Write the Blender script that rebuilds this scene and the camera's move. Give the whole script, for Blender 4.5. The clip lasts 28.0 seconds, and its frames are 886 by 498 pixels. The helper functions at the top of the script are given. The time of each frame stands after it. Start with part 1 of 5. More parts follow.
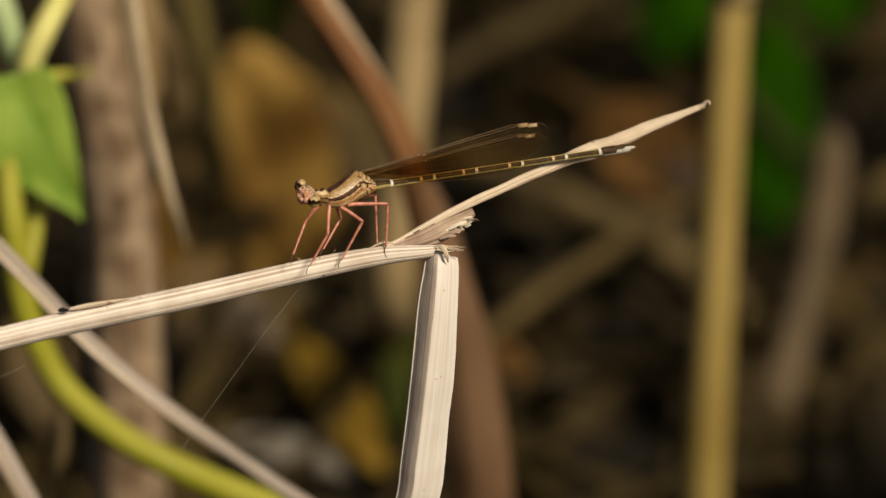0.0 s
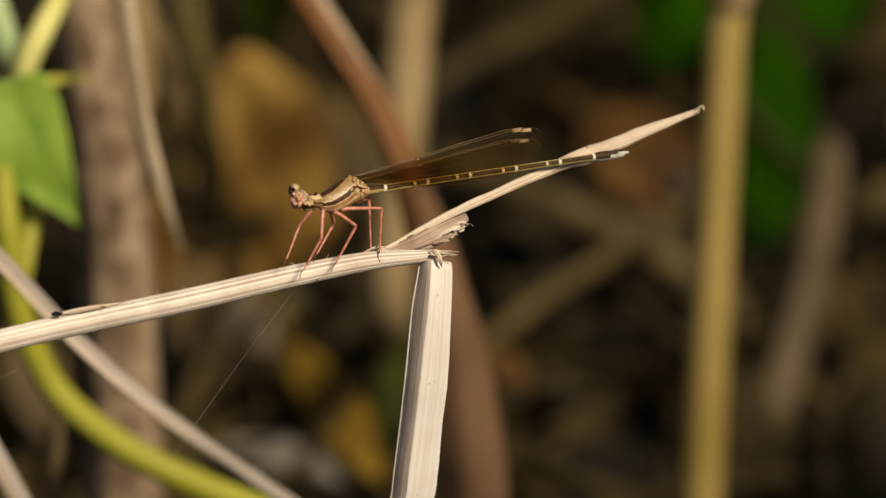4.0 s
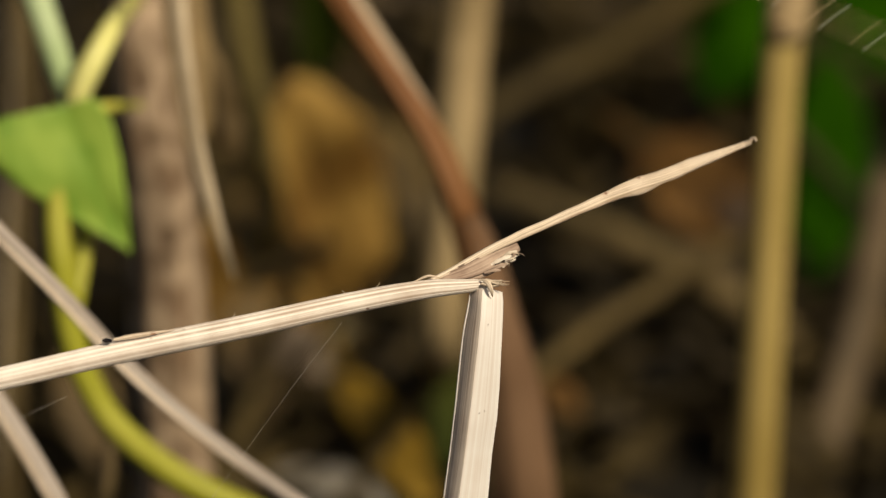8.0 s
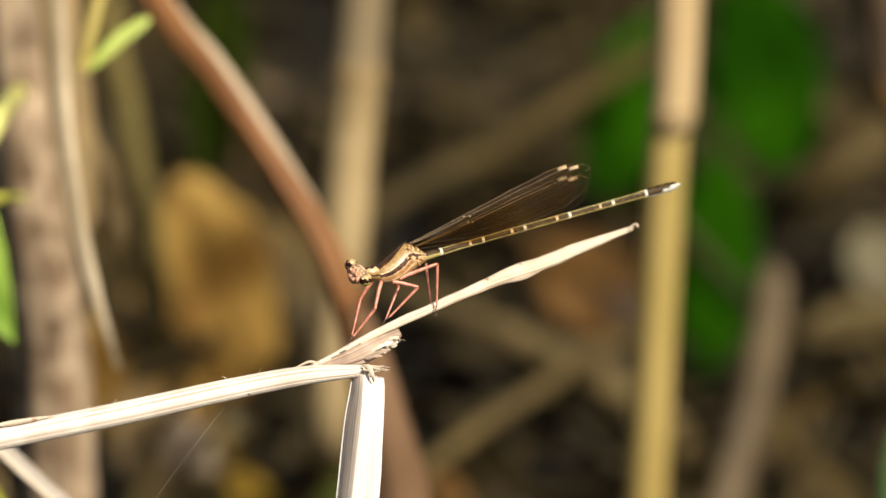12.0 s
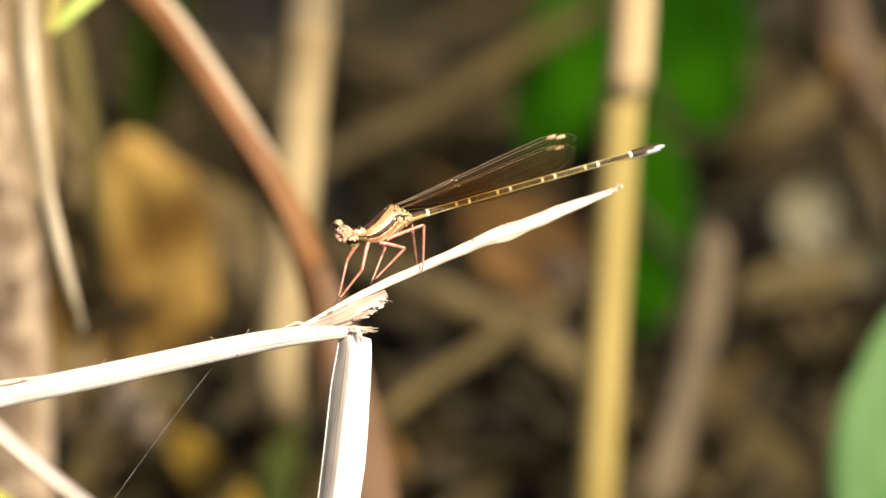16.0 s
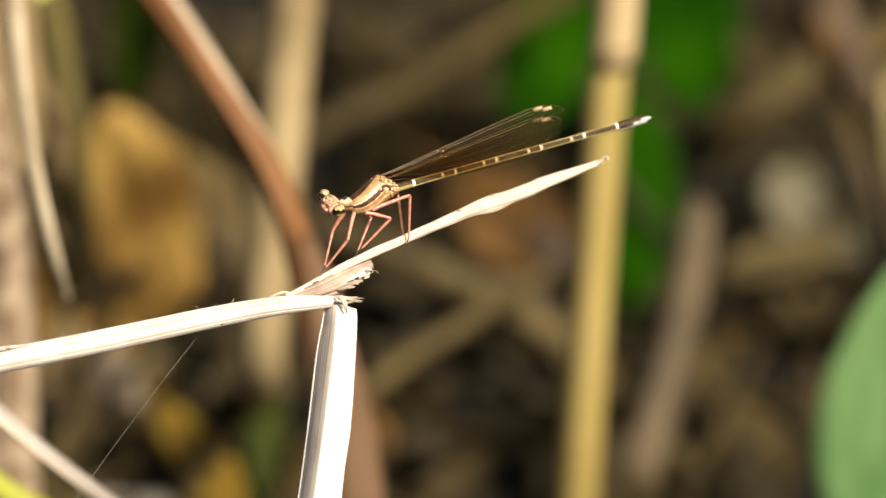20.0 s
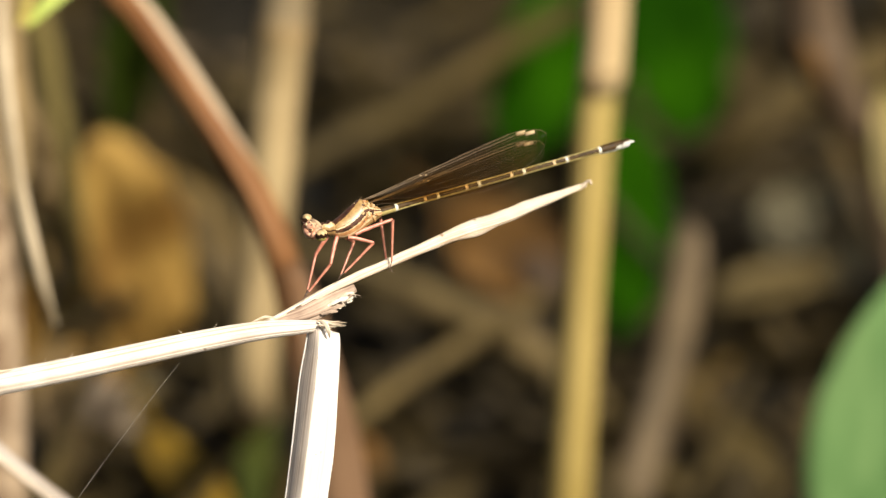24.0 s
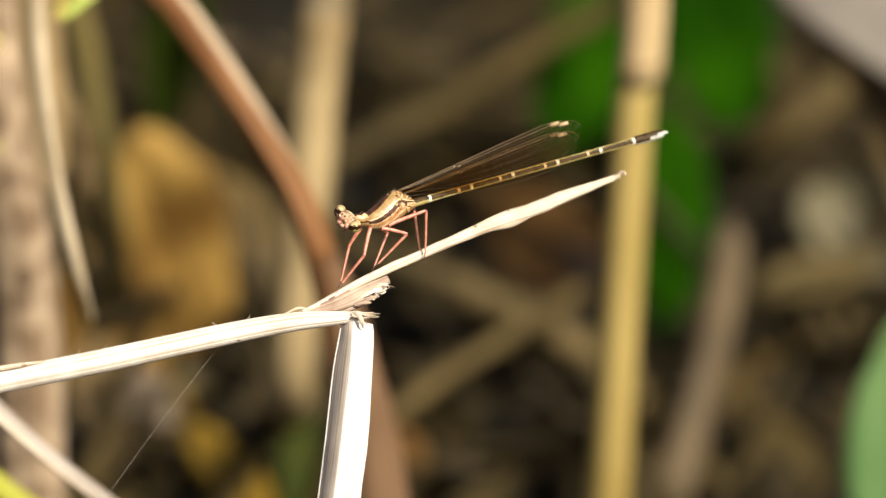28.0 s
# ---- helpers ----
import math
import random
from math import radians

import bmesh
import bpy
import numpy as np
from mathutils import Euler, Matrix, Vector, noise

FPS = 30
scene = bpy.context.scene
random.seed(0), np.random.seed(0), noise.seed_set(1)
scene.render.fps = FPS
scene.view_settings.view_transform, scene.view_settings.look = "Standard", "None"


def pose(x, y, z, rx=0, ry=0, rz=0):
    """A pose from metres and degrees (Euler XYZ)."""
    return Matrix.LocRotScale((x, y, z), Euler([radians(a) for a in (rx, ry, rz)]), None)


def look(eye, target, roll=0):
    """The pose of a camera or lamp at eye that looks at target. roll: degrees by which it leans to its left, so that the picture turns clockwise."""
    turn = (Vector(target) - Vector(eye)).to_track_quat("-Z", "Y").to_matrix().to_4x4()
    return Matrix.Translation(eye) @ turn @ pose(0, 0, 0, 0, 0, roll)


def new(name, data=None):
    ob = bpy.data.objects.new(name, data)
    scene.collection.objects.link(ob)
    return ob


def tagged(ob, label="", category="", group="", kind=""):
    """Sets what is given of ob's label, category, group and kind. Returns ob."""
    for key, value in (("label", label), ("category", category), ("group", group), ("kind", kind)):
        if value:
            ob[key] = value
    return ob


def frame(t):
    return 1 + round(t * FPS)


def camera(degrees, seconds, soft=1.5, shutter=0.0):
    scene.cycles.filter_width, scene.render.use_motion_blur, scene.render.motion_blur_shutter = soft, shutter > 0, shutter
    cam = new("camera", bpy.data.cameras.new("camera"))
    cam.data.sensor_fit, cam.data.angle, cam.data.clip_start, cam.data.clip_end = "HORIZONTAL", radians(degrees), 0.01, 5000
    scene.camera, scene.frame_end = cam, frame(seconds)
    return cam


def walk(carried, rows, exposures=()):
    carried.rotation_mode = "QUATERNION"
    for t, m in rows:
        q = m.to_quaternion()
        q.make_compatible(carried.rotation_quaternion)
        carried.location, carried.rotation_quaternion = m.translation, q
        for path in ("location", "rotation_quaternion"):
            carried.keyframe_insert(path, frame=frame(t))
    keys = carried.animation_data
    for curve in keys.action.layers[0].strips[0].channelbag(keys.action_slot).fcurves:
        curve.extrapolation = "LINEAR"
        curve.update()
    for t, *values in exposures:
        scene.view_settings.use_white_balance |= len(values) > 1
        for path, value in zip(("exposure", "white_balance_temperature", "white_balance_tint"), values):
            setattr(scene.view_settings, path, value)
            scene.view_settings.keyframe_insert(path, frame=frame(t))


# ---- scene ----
# Everything is laid out in millimetres on three axes that lean with the line of sight:
# u to the right, v up across it, w away along it. The origin is 130 mm above the ground.
LEAN = radians(22)
AX_U = Vector((1, 0, 0))
AX_V = Vector((0, math.sin(LEAN), math.cos(LEAN)))
AX_W = Vector((0, math.cos(LEAN), -math.sin(LEAN)))
ORIGIN = Vector((0, 0, 0.13))


def sight(u, v, w):
    return ORIGIN + (AX_U * u + AX_V * v + AX_W * w) * 0.001


# ---- camera ----
cam = camera(4.8673, 28.0, soft=1.35, shutter=0.5)
cam.data.dof.use_dof = True
cam.data.dof.focus_distance = 1.003
cam.data.dof.aperture_fstop = cam.data.lens / 17

EXPOSURES = [(0, -0.6, 7400, 11), (3, -0.56, 7400, 11), (5.5, -0.49, 7350, 11), (8, -0.46, 7250, 10), (9, -0.42, 7050, 9), (10, -0.12, 6700, 9),
             (11, 0.24, 6600, 9), (12, 0.32, 6550, 8), (13, 0.8, 6500, 8), (14.5, 1.5, 6500, 8), (15, 1.42, 6500, 8), (16, 0.86, 6500, 8),
             (17, 0.66, 6550, 8), (18, 0.63, 6550, 8), (20, 0.57, 6550, 8), (28, 0.5, 6550, 8)]
walk(cam, [(t, look(sight(eu, ev, -1000), sight(tu, tv, 0), lean)) for t, eu, ev, tu, tv, lean in (
    (0, 16.21, 6.23, -9.60, -5.64, 0.00),
    (0.5, 16.21, 6.03, -10.03, -5.83, 0.00),
    (1, 16.21, 5.82, -10.17, -5.77, 0.00),
    (1.5, 16.42, 5.61, -11.25, -6.91, 0.00),
    (2, 16.62, 5.40, -12.37, -4.24, 0.00),
    (2.5, 16.62, 5.20, -12.69, -3.84, 0.00),
    (3, 16.62, 4.99, -12.54, -4.73, 0.00),
    (3.5, 17.04, 5.03, -10.54, -4.94, 0.00),
    (5.5, 18.70, 5.20, -7.33, -6.12, 0.30),
    (6, 18.84, 5.24, -7.94, -4.61, 0.31),
    (6.5, 18.98, 5.28, -7.81, -2.44, 0.31),
    (7, 19.12, 5.32, -11.24, -2.43, 0.32),
    (7.5, 19.12, 5.36, -13.58, -2.87, 0.33),
    (8, 19.12, 5.40, -13.94, -2.44, 0.34),
    (8.5, 19.12, 4.78, -13.11, -1.89, 0.34),
    (9, 19.12, 4.16, -14.98, -1.89, 0.35),
    (9.5, 19.53, 3.53, -14.62, -0.50, 0.34),
    (10, 19.95, 2.91, -11.69, 0.15, 0.32),
    (10.5, 21.61, 1.87, -13.29, 0.75, 0.31),
    (11, 23.27, 0.83, -14.25, 1.48, 0.30),
    (11.5, 22.86, 0.76, -8.30, 3.73, 0.37),
    (12, 22.44, 0.69, -2.69, 5.99, 0.43),
    (12.5, 19.95, 0.62, -6.87, 6.58, 0.50),
    (14.5, 3.74, 0.35, -5.26, 6.29, 0.95),
    (15, 2.29, 0.28, -0.52, 3.56, 0.99),
    (15.5, 0.83, 0.21, 1.52, 2.86, 1.02),
    (16, 0.55, 0.14, -1.45, 2.28, 1.06),
    (16.5, 0.28, 0.07, -2.46, 0.86, 1.09),
    (17, 0.00, -0.00, -2.09, -0.25, 1.13),
    (17.5, 0.07, -0.21, -1.97, -1.76, 1.16),
    (18, 0.14, -0.42, -0.05, -2.13, 1.20),
    (18.5, 0.21, -0.62, -1.16, -0.98, 1.25),
    (19, 0.28, -0.83, -1.46, 0.30, 1.30),
    (19.5, 0.35, -1.04, -1.57, -0.20, 1.35),
    (20, 0.42, -1.25, -0.03, -0.53, 1.40),
    (20.5, 0.91, -1.33, 2.14, 0.38, 1.38),
    (22.5, 2.91, -1.66, 1.36, 0.71, 1.30),
    (23, 3.41, -1.75, 1.91, 0.92, 1.26),
    (23.5, 3.91, -1.83, 2.09, 1.58, 1.22),
    (24, 4.41, -1.91, 1.58, 1.82, 1.18),
    (24.5, 4.90, -1.99, 0.44, 1.38, 1.14),
    (25, 5.40, -2.08, 0.59, 1.37, 1.10),
    (25.5, 5.82, -2.22, 1.20, 0.62, 1.08),
    (26, 6.23, -2.36, 0.82, 0.40, 1.05),
    (26.5, 6.65, -2.49, -0.11, 0.28, 1.02),
    (27, 7.07, -2.63, -1.21, 0.35, 1.00),
    (27.5, 7.48, -2.77, -0.90, 0.64, 0.97),
    (28, 7.90, -2.91, -1.60, 0.89, 0.95),
)], EXPOSURES)

# ---- light ----
SUN_DIR = Vector((0.45, -0.52, 0.72)).normalized()
world = bpy.data.worlds.new("sky")
scene.world = world
world.use_nodes = True
sky = world.node_tree.nodes.new("ShaderNodeTexSky")
sky.sky_type = "NISHITA"
sky.sun_disc = False
sky.sun_elevation = math.asin(SUN_DIR.z)
sky.sun_rotation = math.atan2(SUN_DIR.x, SUN_DIR.y)
sky.air_density, sky.dust_density = 1.0, 4.0
background = world.node_tree.nodes["Background"]
background.inputs["Strength"].default_value = 0.05
world.node_tree.links.new(sky.outputs[0], background.inputs["Color"])
sun_data = bpy.data.lights.new("sun", "SUN")
sun_data.energy, sun_data.angle, sun_data.color = 5.0, radians(12), (1.0, 0.92, 0.78)
sun = new("sun", sun_data)
sun.matrix_world = look(SUN_DIR * 5, (0, 0, 0))


# ---- materials ----
def material(name, dark, light, rough=0.7, streak=(60, 2500), patch=120, bump=0.15, sub=0.0, trans=0.0, spots=None, vary=0.12, gloss=0.3, lines=0.5):
    """Two colours mixed by grain along the length (from the UV map, in metres) and by patches, with fine relief."""
    m = bpy.data.materials.new(name)
    m.use_nodes = True
    nt = m.node_tree
    n, l = nt.nodes, nt.links
    bsdf = n["Principled BSDF"]
    bsdf.inputs["Roughness"].default_value = rough
    bsdf.inputs["Specular IOR Level"].default_value = gloss
    uv = n.new("ShaderNodeTexCoord")
    mapping = n.new("ShaderNodeMapping")
    mapping.inputs["Scale"].default_value = (streak[0], streak[1], 1)
    l.new(uv.outputs["UV"], mapping.inputs["Vector"])
    grain = n.new("ShaderNodeTexNoise")
    grain.inputs["Scale"].default_value = 1
    grain.inputs["Detail"].default_value = 4
    l.new(mapping.outputs[0], grain.inputs["Vector"])
    blot = n.new("ShaderNodeTexNoise")
    blot.inputs["Scale"].default_value = patch
    blot.inputs["Detail"].default_value = 3
    l.new(uv.outputs["Object"], blot.inputs["Vector"])
    info = n.new("ShaderNodeObjectInfo")
    shift = n.new("ShaderNodeMath")
    shift.operation = "MULTIPLY_ADD"
    shift.inputs[1].default_value, shift.inputs[2].default_value = vary / 2, -vary / 4
    l.new(info.outputs["Random"], shift.inputs[0])
    add = n.new("ShaderNodeMix")
    add.inputs["Factor"].default_value = lines
    l.new(blot.outputs["Fac"], add.inputs["A"])
    l.new(grain.outputs["Fac"], add.inputs["B"])
    add2 = n.new("ShaderNodeMath")
    l.new(add.outputs[0], add2.inputs[0])
    l.new(shift.outputs[0], add2.inputs[1])
    ramp = n.new("ShaderNodeValToRGB")
    ramp.color_ramp.elements[0].position, ramp.color_ramp.elements[0].color = 0.40, (*dark, 1)
    ramp.color_ramp.elements[1].position, ramp.color_ramp.elements[1].color = 0.59, (*light, 1)
    l.new(add2.outputs[0], ramp.inputs["Fac"])
    colour = ramp.outputs["Color"]
    if spots:
        speck = n.new("ShaderNodeTexNoise")
        speck.inputs["Scale"].default_value = spots[1]
        speck.inputs["Detail"].default_value = 2
        l.new(uv.outputs["Object"], speck.inputs["Vector"])
        cut = n.new("ShaderNodeValToRGB")
        cut.color_ramp.elements[0].position, cut.color_ramp.elements[1].position = spots[2], spots[2] + 0.04
        l.new(speck.outputs["Fac"], cut.inputs["Fac"])
        mix = n.new("ShaderNodeMix")
        mix.data_type = "RGBA"
        l.new(cut.outputs["Color"], mix.inputs["Factor"])
        l.new(colour, mix.inputs["A"])
        mix.inputs["B"].default_value = (*spots[0], 1)
        colour = mix.outputs["Result"]
    l.new(colour, bsdf.inputs["Base Color"])
    if bump:
        relief = n.new("ShaderNodeBump")
        relief.inputs["Strength"].default_value = bump
        relief.inputs["Distance"].default_value = 0.0001
        l.new(grain.outputs["Fac"], relief.inputs["Height"])
        l.new(relief.outputs["Normal"], bsdf.inputs["Normal"])
    if trans:
        glow = n.new("ShaderNodeBsdfTranslucent")
        l.new(colour, glow.inputs["Color"])
        both = n.new("ShaderNodeMixShader")
        both.inputs["Fac"].default_value = trans
        l.new(bsdf.outputs[0], both.inputs[1])
        l.new(glow.outputs[0], both.inputs[2])
        l.new(both.outputs[0], n["Material Output"].inputs["Surface"])
    return m


M_STRAW = material("dry_straw", (0.47, 0.35, 0.265), (0.94, 0.87, 0.77), 0.55, (9, 3600), 300, 0.9, spots=((0.26, 0.15, 0.1), 1100, 0.735), lines=0.8)
M_STRAW_LEAF = material("straw_leaf", (0.46, 0.33, 0.22), (0.88, 0.75, 0.59), 0.5, (18, 5200), 350, 0.4, trans=0.15, spots=((0.33, 0.17, 0.1), 500, 0.68), lines=0.78)
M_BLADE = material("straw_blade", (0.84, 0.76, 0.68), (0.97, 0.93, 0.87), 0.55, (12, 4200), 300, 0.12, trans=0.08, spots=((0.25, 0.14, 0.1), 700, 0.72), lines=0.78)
# Same blade turned from the sun: its shade is painted in as greyer straw.
M_BLADE_SHADE = material("straw_blade_shade_side", (0.46, 0.35, 0.28), (0.78, 0.67, 0.57), 0.6, (12, 4200), 300, 0.15, trans=0.06, spots=((0.25, 0.14, 0.1), 700, 0.73), lines=0.78)
M_SHEATH = material("torn_sheath", (0.26, 0.175, 0.128), (0.48, 0.36, 0.275), 0.75, (60, 6000), 500, 0.3)
M_FIBRE = material("straw_fibre", (0.6, 0.5, 0.38), (0.85, 0.76, 0.64), 0.6, vary=0.4)
M_HAIR = material("dark_hair", (0.10, 0.06, 0.03), (0.22, 0.14, 0.08), 0.5)
M_CANE = material("yellow_cane", (0.31, 0.22, 0.058), (0.48, 0.355, 0.125), 0.5, (10, 900), 40, 0.1)
M_CANE_TOP = material("pale_cane", (0.43, 0.3, 0.15), (0.59, 0.44, 0.25), 0.5, (10, 900), 40, 0.1)
M_NODE = material("cane_node", (0.16, 0.11, 0.0518), (0.32, 0.22, 0.1036), 0.7, (200, 900), 200)
M_TAN = material("tan_cane", (0.25, 0.177, 0.083), (0.41, 0.302, 0.155), 0.55, (10, 700), 50, 0.1)
M_RED = material("red_reed", (0.14, 0.057, 0.02), (0.245, 0.113, 0.041), 0.6, (8, 500), 50, 0.1, gloss=0.2)
M_PINKSHEATH = material("pinkish_sheath", (0.122, 0.067, 0.035), (0.198, 0.114, 0.063), 0.65, (10, 600), 60, 0.15, gloss=0.2)
M_SHEATH_PALE = material("pale_sheath", (0.24, 0.178, 0.111), (0.45, 0.35, 0.236), 0.55, (10, 700), 60, 0.12)
M_TAN_DULL = material("dull_tan_cane", (0.2, 0.15, 0.085), (0.31, 0.235, 0.135), 0.6, (10, 700), 50, 0.1)
M_CULM = material("pink_culm", (0.155, 0.098, 0.056), (0.47, 0.345, 0.228), 0.75, (60, 900), 260, 0.4, lines=0.4, spots=((0.23, 0.15, 0.09), 75, 0.62))
M_OLIVE = material("olive_culm", (0.1, 0.078, 0.02368), (0.28, 0.215, 0.074), 0.6, (14, 420), 60, 0.15)
M_OLIVE_STRIP = material("olive_sheath", (0.145, 0.098, 0.042), (0.29, 0.2, 0.09), 0.65, (14, 420), 60, 0.15)
M_HANG = material("hanging_leaf_straw", (0.27, 0.205, 0.12), (0.64, 0.52, 0.36), 0.6, (14, 900), 80, 0.15)
M_GREY = material("grey_stalk", (0.22, 0.178, 0.145), (0.5, 0.43, 0.37), 0.6, (14, 1500), 100, 0.2, lines=0.78)
M_VINE = material("yellow_vine", (0.34, 0.34, 0.03), (0.52, 0.5, 0.09), 0.4, (14, 500), 60, 0.05, trans=0.1)
M_YOUNG = material("young_leaf", (0.4, 0.5, 0.08), (0.62, 0.7, 0.2), 0.4, (80, 300), 60, 0.1, trans=0.25)
M_VINE_DULL = material("ochre_vine", (0.26, 0.2, 0.04), (0.4, 0.32, 0.09), 0.5, (14, 500), 60, 0.05)
M_PETIOLE = material("yellow_petiole", (0.86, 0.82, 0.22), (0.97, 0.94, 0.38), 0.35, (14, 500), 60, 0.05, trans=0.3)
M_PALEGREEN = material("pale_green_stem", (0.27, 0.38, 0.15), (0.45, 0.55, 0.3), 0.4, (14, 500), 60, 0.05)
M_LEAF = material("fresh_leaf", (0.15, 0.3, 0.03), (0.36, 0.52, 0.085), 0.4, (80, 300), 150, 0.2, trans=0.25)
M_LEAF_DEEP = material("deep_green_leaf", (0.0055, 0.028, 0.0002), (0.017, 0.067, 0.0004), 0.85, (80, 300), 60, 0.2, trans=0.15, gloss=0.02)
M_LEAF_BRIGHT = material("broad_green_leaf", (0.105, 0.215, 0.07), (0.2, 0.335, 0.125), 0.35, (80, 300), 40, 0.15, trans=0.15)
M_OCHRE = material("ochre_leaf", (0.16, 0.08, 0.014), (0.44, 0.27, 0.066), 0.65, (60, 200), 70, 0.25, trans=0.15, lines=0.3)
M_RUSSET = material("russet_leaf", (0.091, 0.0442, 0.0091), (0.195, 0.0949, 0.0208), 0.7, (60, 200), 60, 0.25)
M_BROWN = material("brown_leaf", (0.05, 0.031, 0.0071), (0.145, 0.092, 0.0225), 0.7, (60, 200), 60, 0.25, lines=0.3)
# Brighter copy of the brown leaf, with light painted into its colour.
M_BROWN_LIT = material("lit_brown_leaf", (0.075, 0.048, 0.017), (0.16, 0.108, 0.045), 0.7, (60, 200), 60, 0.25, lines=0.3)
M_OLIVE_DEEP = material("dull_olive_leaf", (0.022, 0.042, 0.004), (0.055, 0.08, 0.009), 0.7, (60, 200), 60, 0.25)
# Duller copy of the ochre: half shade put into the leaf's colour.
M_OCHRE_DULL = material("half_shade_ochre_leaf", (0.115, 0.074, 0.03), (0.29, 0.2, 0.09), 0.7, (60, 200), 60, 0.25, lines=0.3)
# Pinkish leaf raised in colour to look lit among the litter.
M_PINK_LIT = material("lit_pinkish_leaf", (0.21, 0.155, 0.105), (0.36, 0.28, 0.2), 0.7, (60, 200), 60, 0.25)
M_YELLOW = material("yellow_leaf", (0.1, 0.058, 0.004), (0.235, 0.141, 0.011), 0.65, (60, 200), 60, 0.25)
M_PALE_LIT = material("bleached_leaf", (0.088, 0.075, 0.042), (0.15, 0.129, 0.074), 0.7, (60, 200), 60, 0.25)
M_BLEACHED = material("whitish_leaf", (0.13, 0.115, 0.09), (0.24, 0.215, 0.175), 0.7, (60, 200), 60, 0.25)
M_GRASS = material("green_grass", (0.03, 0.052, 0.004), (0.07, 0.1, 0.01), 0.6, (20, 600), 60, 0.2, trans=0.2, gloss=0.15)
M_GRASS_DULL = material("dull_grass", (0.026, 0.036, 0.005), (0.058, 0.068, 0.012), 0.6, (20, 600), 60, 0.2, gloss=0.15)
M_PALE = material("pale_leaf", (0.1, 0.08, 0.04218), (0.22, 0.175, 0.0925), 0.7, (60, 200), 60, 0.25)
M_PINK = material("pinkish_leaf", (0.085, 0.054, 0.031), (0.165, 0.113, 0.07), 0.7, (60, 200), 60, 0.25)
M_GREYLEAF = material("grey_leaf", (0.1, 0.084, 0.068), (0.15, 0.127, 0.104), 0.6, (60, 200), 60, 0.15)
M_TWIG_MID = material("dull_brown_twig", (0.077, 0.052, 0.018), (0.172, 0.122, 0.05), 0.75, (40, 300), 60, 0.4, vary=0.2)
M_TWIG_TAN = material("tan_twig", (0.06, 0.04, 0.0115), (0.13, 0.089, 0.029), 0.75, (40, 300), 60, 0.4, vary=0.2)
M_TWIG_PALE = material("pale_brown_twig", (0.026, 0.017, 0.004), (0.082, 0.056, 0.0144), 0.75, (40, 300), 60, 0.4, vary=0.3)
# Twig brown is darkened in colour for the shade behind the reed.
M_TWIG = material("brown_twig", (0.018, 0.0116, 0.0034), (0.056, 0.038, 0.012), 0.75, (40, 300), 60, 0.4, vary=0.3)
M_GREYTWIG = material("grey_brown_stalk", (0.086, 0.06, 0.032), (0.182, 0.13, 0.074), 0.7, (20, 300), 60, 0.3)
# Litter and soil sit near black: the thicket's shade is painted into them.
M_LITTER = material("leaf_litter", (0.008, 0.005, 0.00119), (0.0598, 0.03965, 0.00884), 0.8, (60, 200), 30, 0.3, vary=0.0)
M_SOIL = material("shaded_soil", (0.00318, 0.002332, 0.0007844), (0.01431, 0.009752, 0.002667), 0.9, (30, 30), 25, 0.5)
M_SILK = material("silk", (0.3, 0.28, 0.25), (0.5, 0.47, 0.42), 0.35, bump=0)


def skin(name, colour, rough=0.35, sheen=0.5, second=None, scale=2500, bump=0.1):
    """An insect's cuticle: two tones in fine blotches."""
    return material(name, second or tuple(c * 0.6 for c in colour), colour, rough, (1500, 1500), scale, bump, gloss=sheen)


M_THORAX = skin("tan_cuticle", (0.42, 0.265, 0.105), 0.4, 0.4, (0.29, 0.17, 0.062), 2600)
M_FLANK = skin("orange_flank", (0.56, 0.3, 0.125), 0.4, 0.45, (0.38, 0.16, 0.06), 2600)
M_STRIPE = skin("brown_stripe", (0.12, 0.044, 0.02), 0.35, 0.5, (0.03, 0.014, 0.008), 2600)
M_CREAM = skin("cream_cuticle", (0.74, 0.57, 0.35), 0.4, 0.4, (0.5, 0.33, 0.16), 1500)
M_ABD_TOP = skin("dark_tergite", (0.075, 0.042, 0.014), 0.45, 0.15, (0.028, 0.016, 0.006))
M_ABD_SIDE = skin("straw_sternite", (0.53, 0.43, 0.17), 0.4, 0.4, (0.33, 0.26, 0.09))
M_RING = skin("white_ring", (0.85, 0.80, 0.66), 0.4)
M_TAIL = skin("bluish_white_tail", (0.70, 0.70, 0.66), 0.4, 0.4, (0.42, 0.40, 0.34))
M_FACE = skin("orange_face", (0.80, 0.44, 0.29), 0.45, 0.4, (0.50, 0.17, 0.08), 2200)
M_BROW = skin("mottled_brow", (0.72, 0.50, 0.30), 0.4, 0.5, (0.09, 0.045, 0.025), 2400)
M_EYE = skin("dark_eye", (0.045, 0.018, 0.01), 0.3, 0.25, (0.015, 0.007, 0.004))
M_EYE_TOP = skin("mottled_eye", (0.74, 0.54, 0.27), 0.45, 0.3, (0.06, 0.025, 0.012), 1500)
M_EYE_LOW = skin("yellow_eye_band", (0.48, 0.46, 0.12), 0.2, 0.8, (0.3, 0.25, 0.07))
M_LEG = skin("pink_leg", (0.66, 0.27, 0.185), 0.35, 0.5, (0.44, 0.15, 0.095))
M_DEW = skin("glossy_black", (0.02, 0.015, 0.012), 0.08, 0.9)
M_CLAW = skin("dark_tarsus", (0.12, 0.07, 0.05), 0.4)
M_STIGMA = skin("cream_stigma", (0.56, 0.42, 0.24), 0.4, 0.5, (0.2, 0.14, 0.08), 1500)
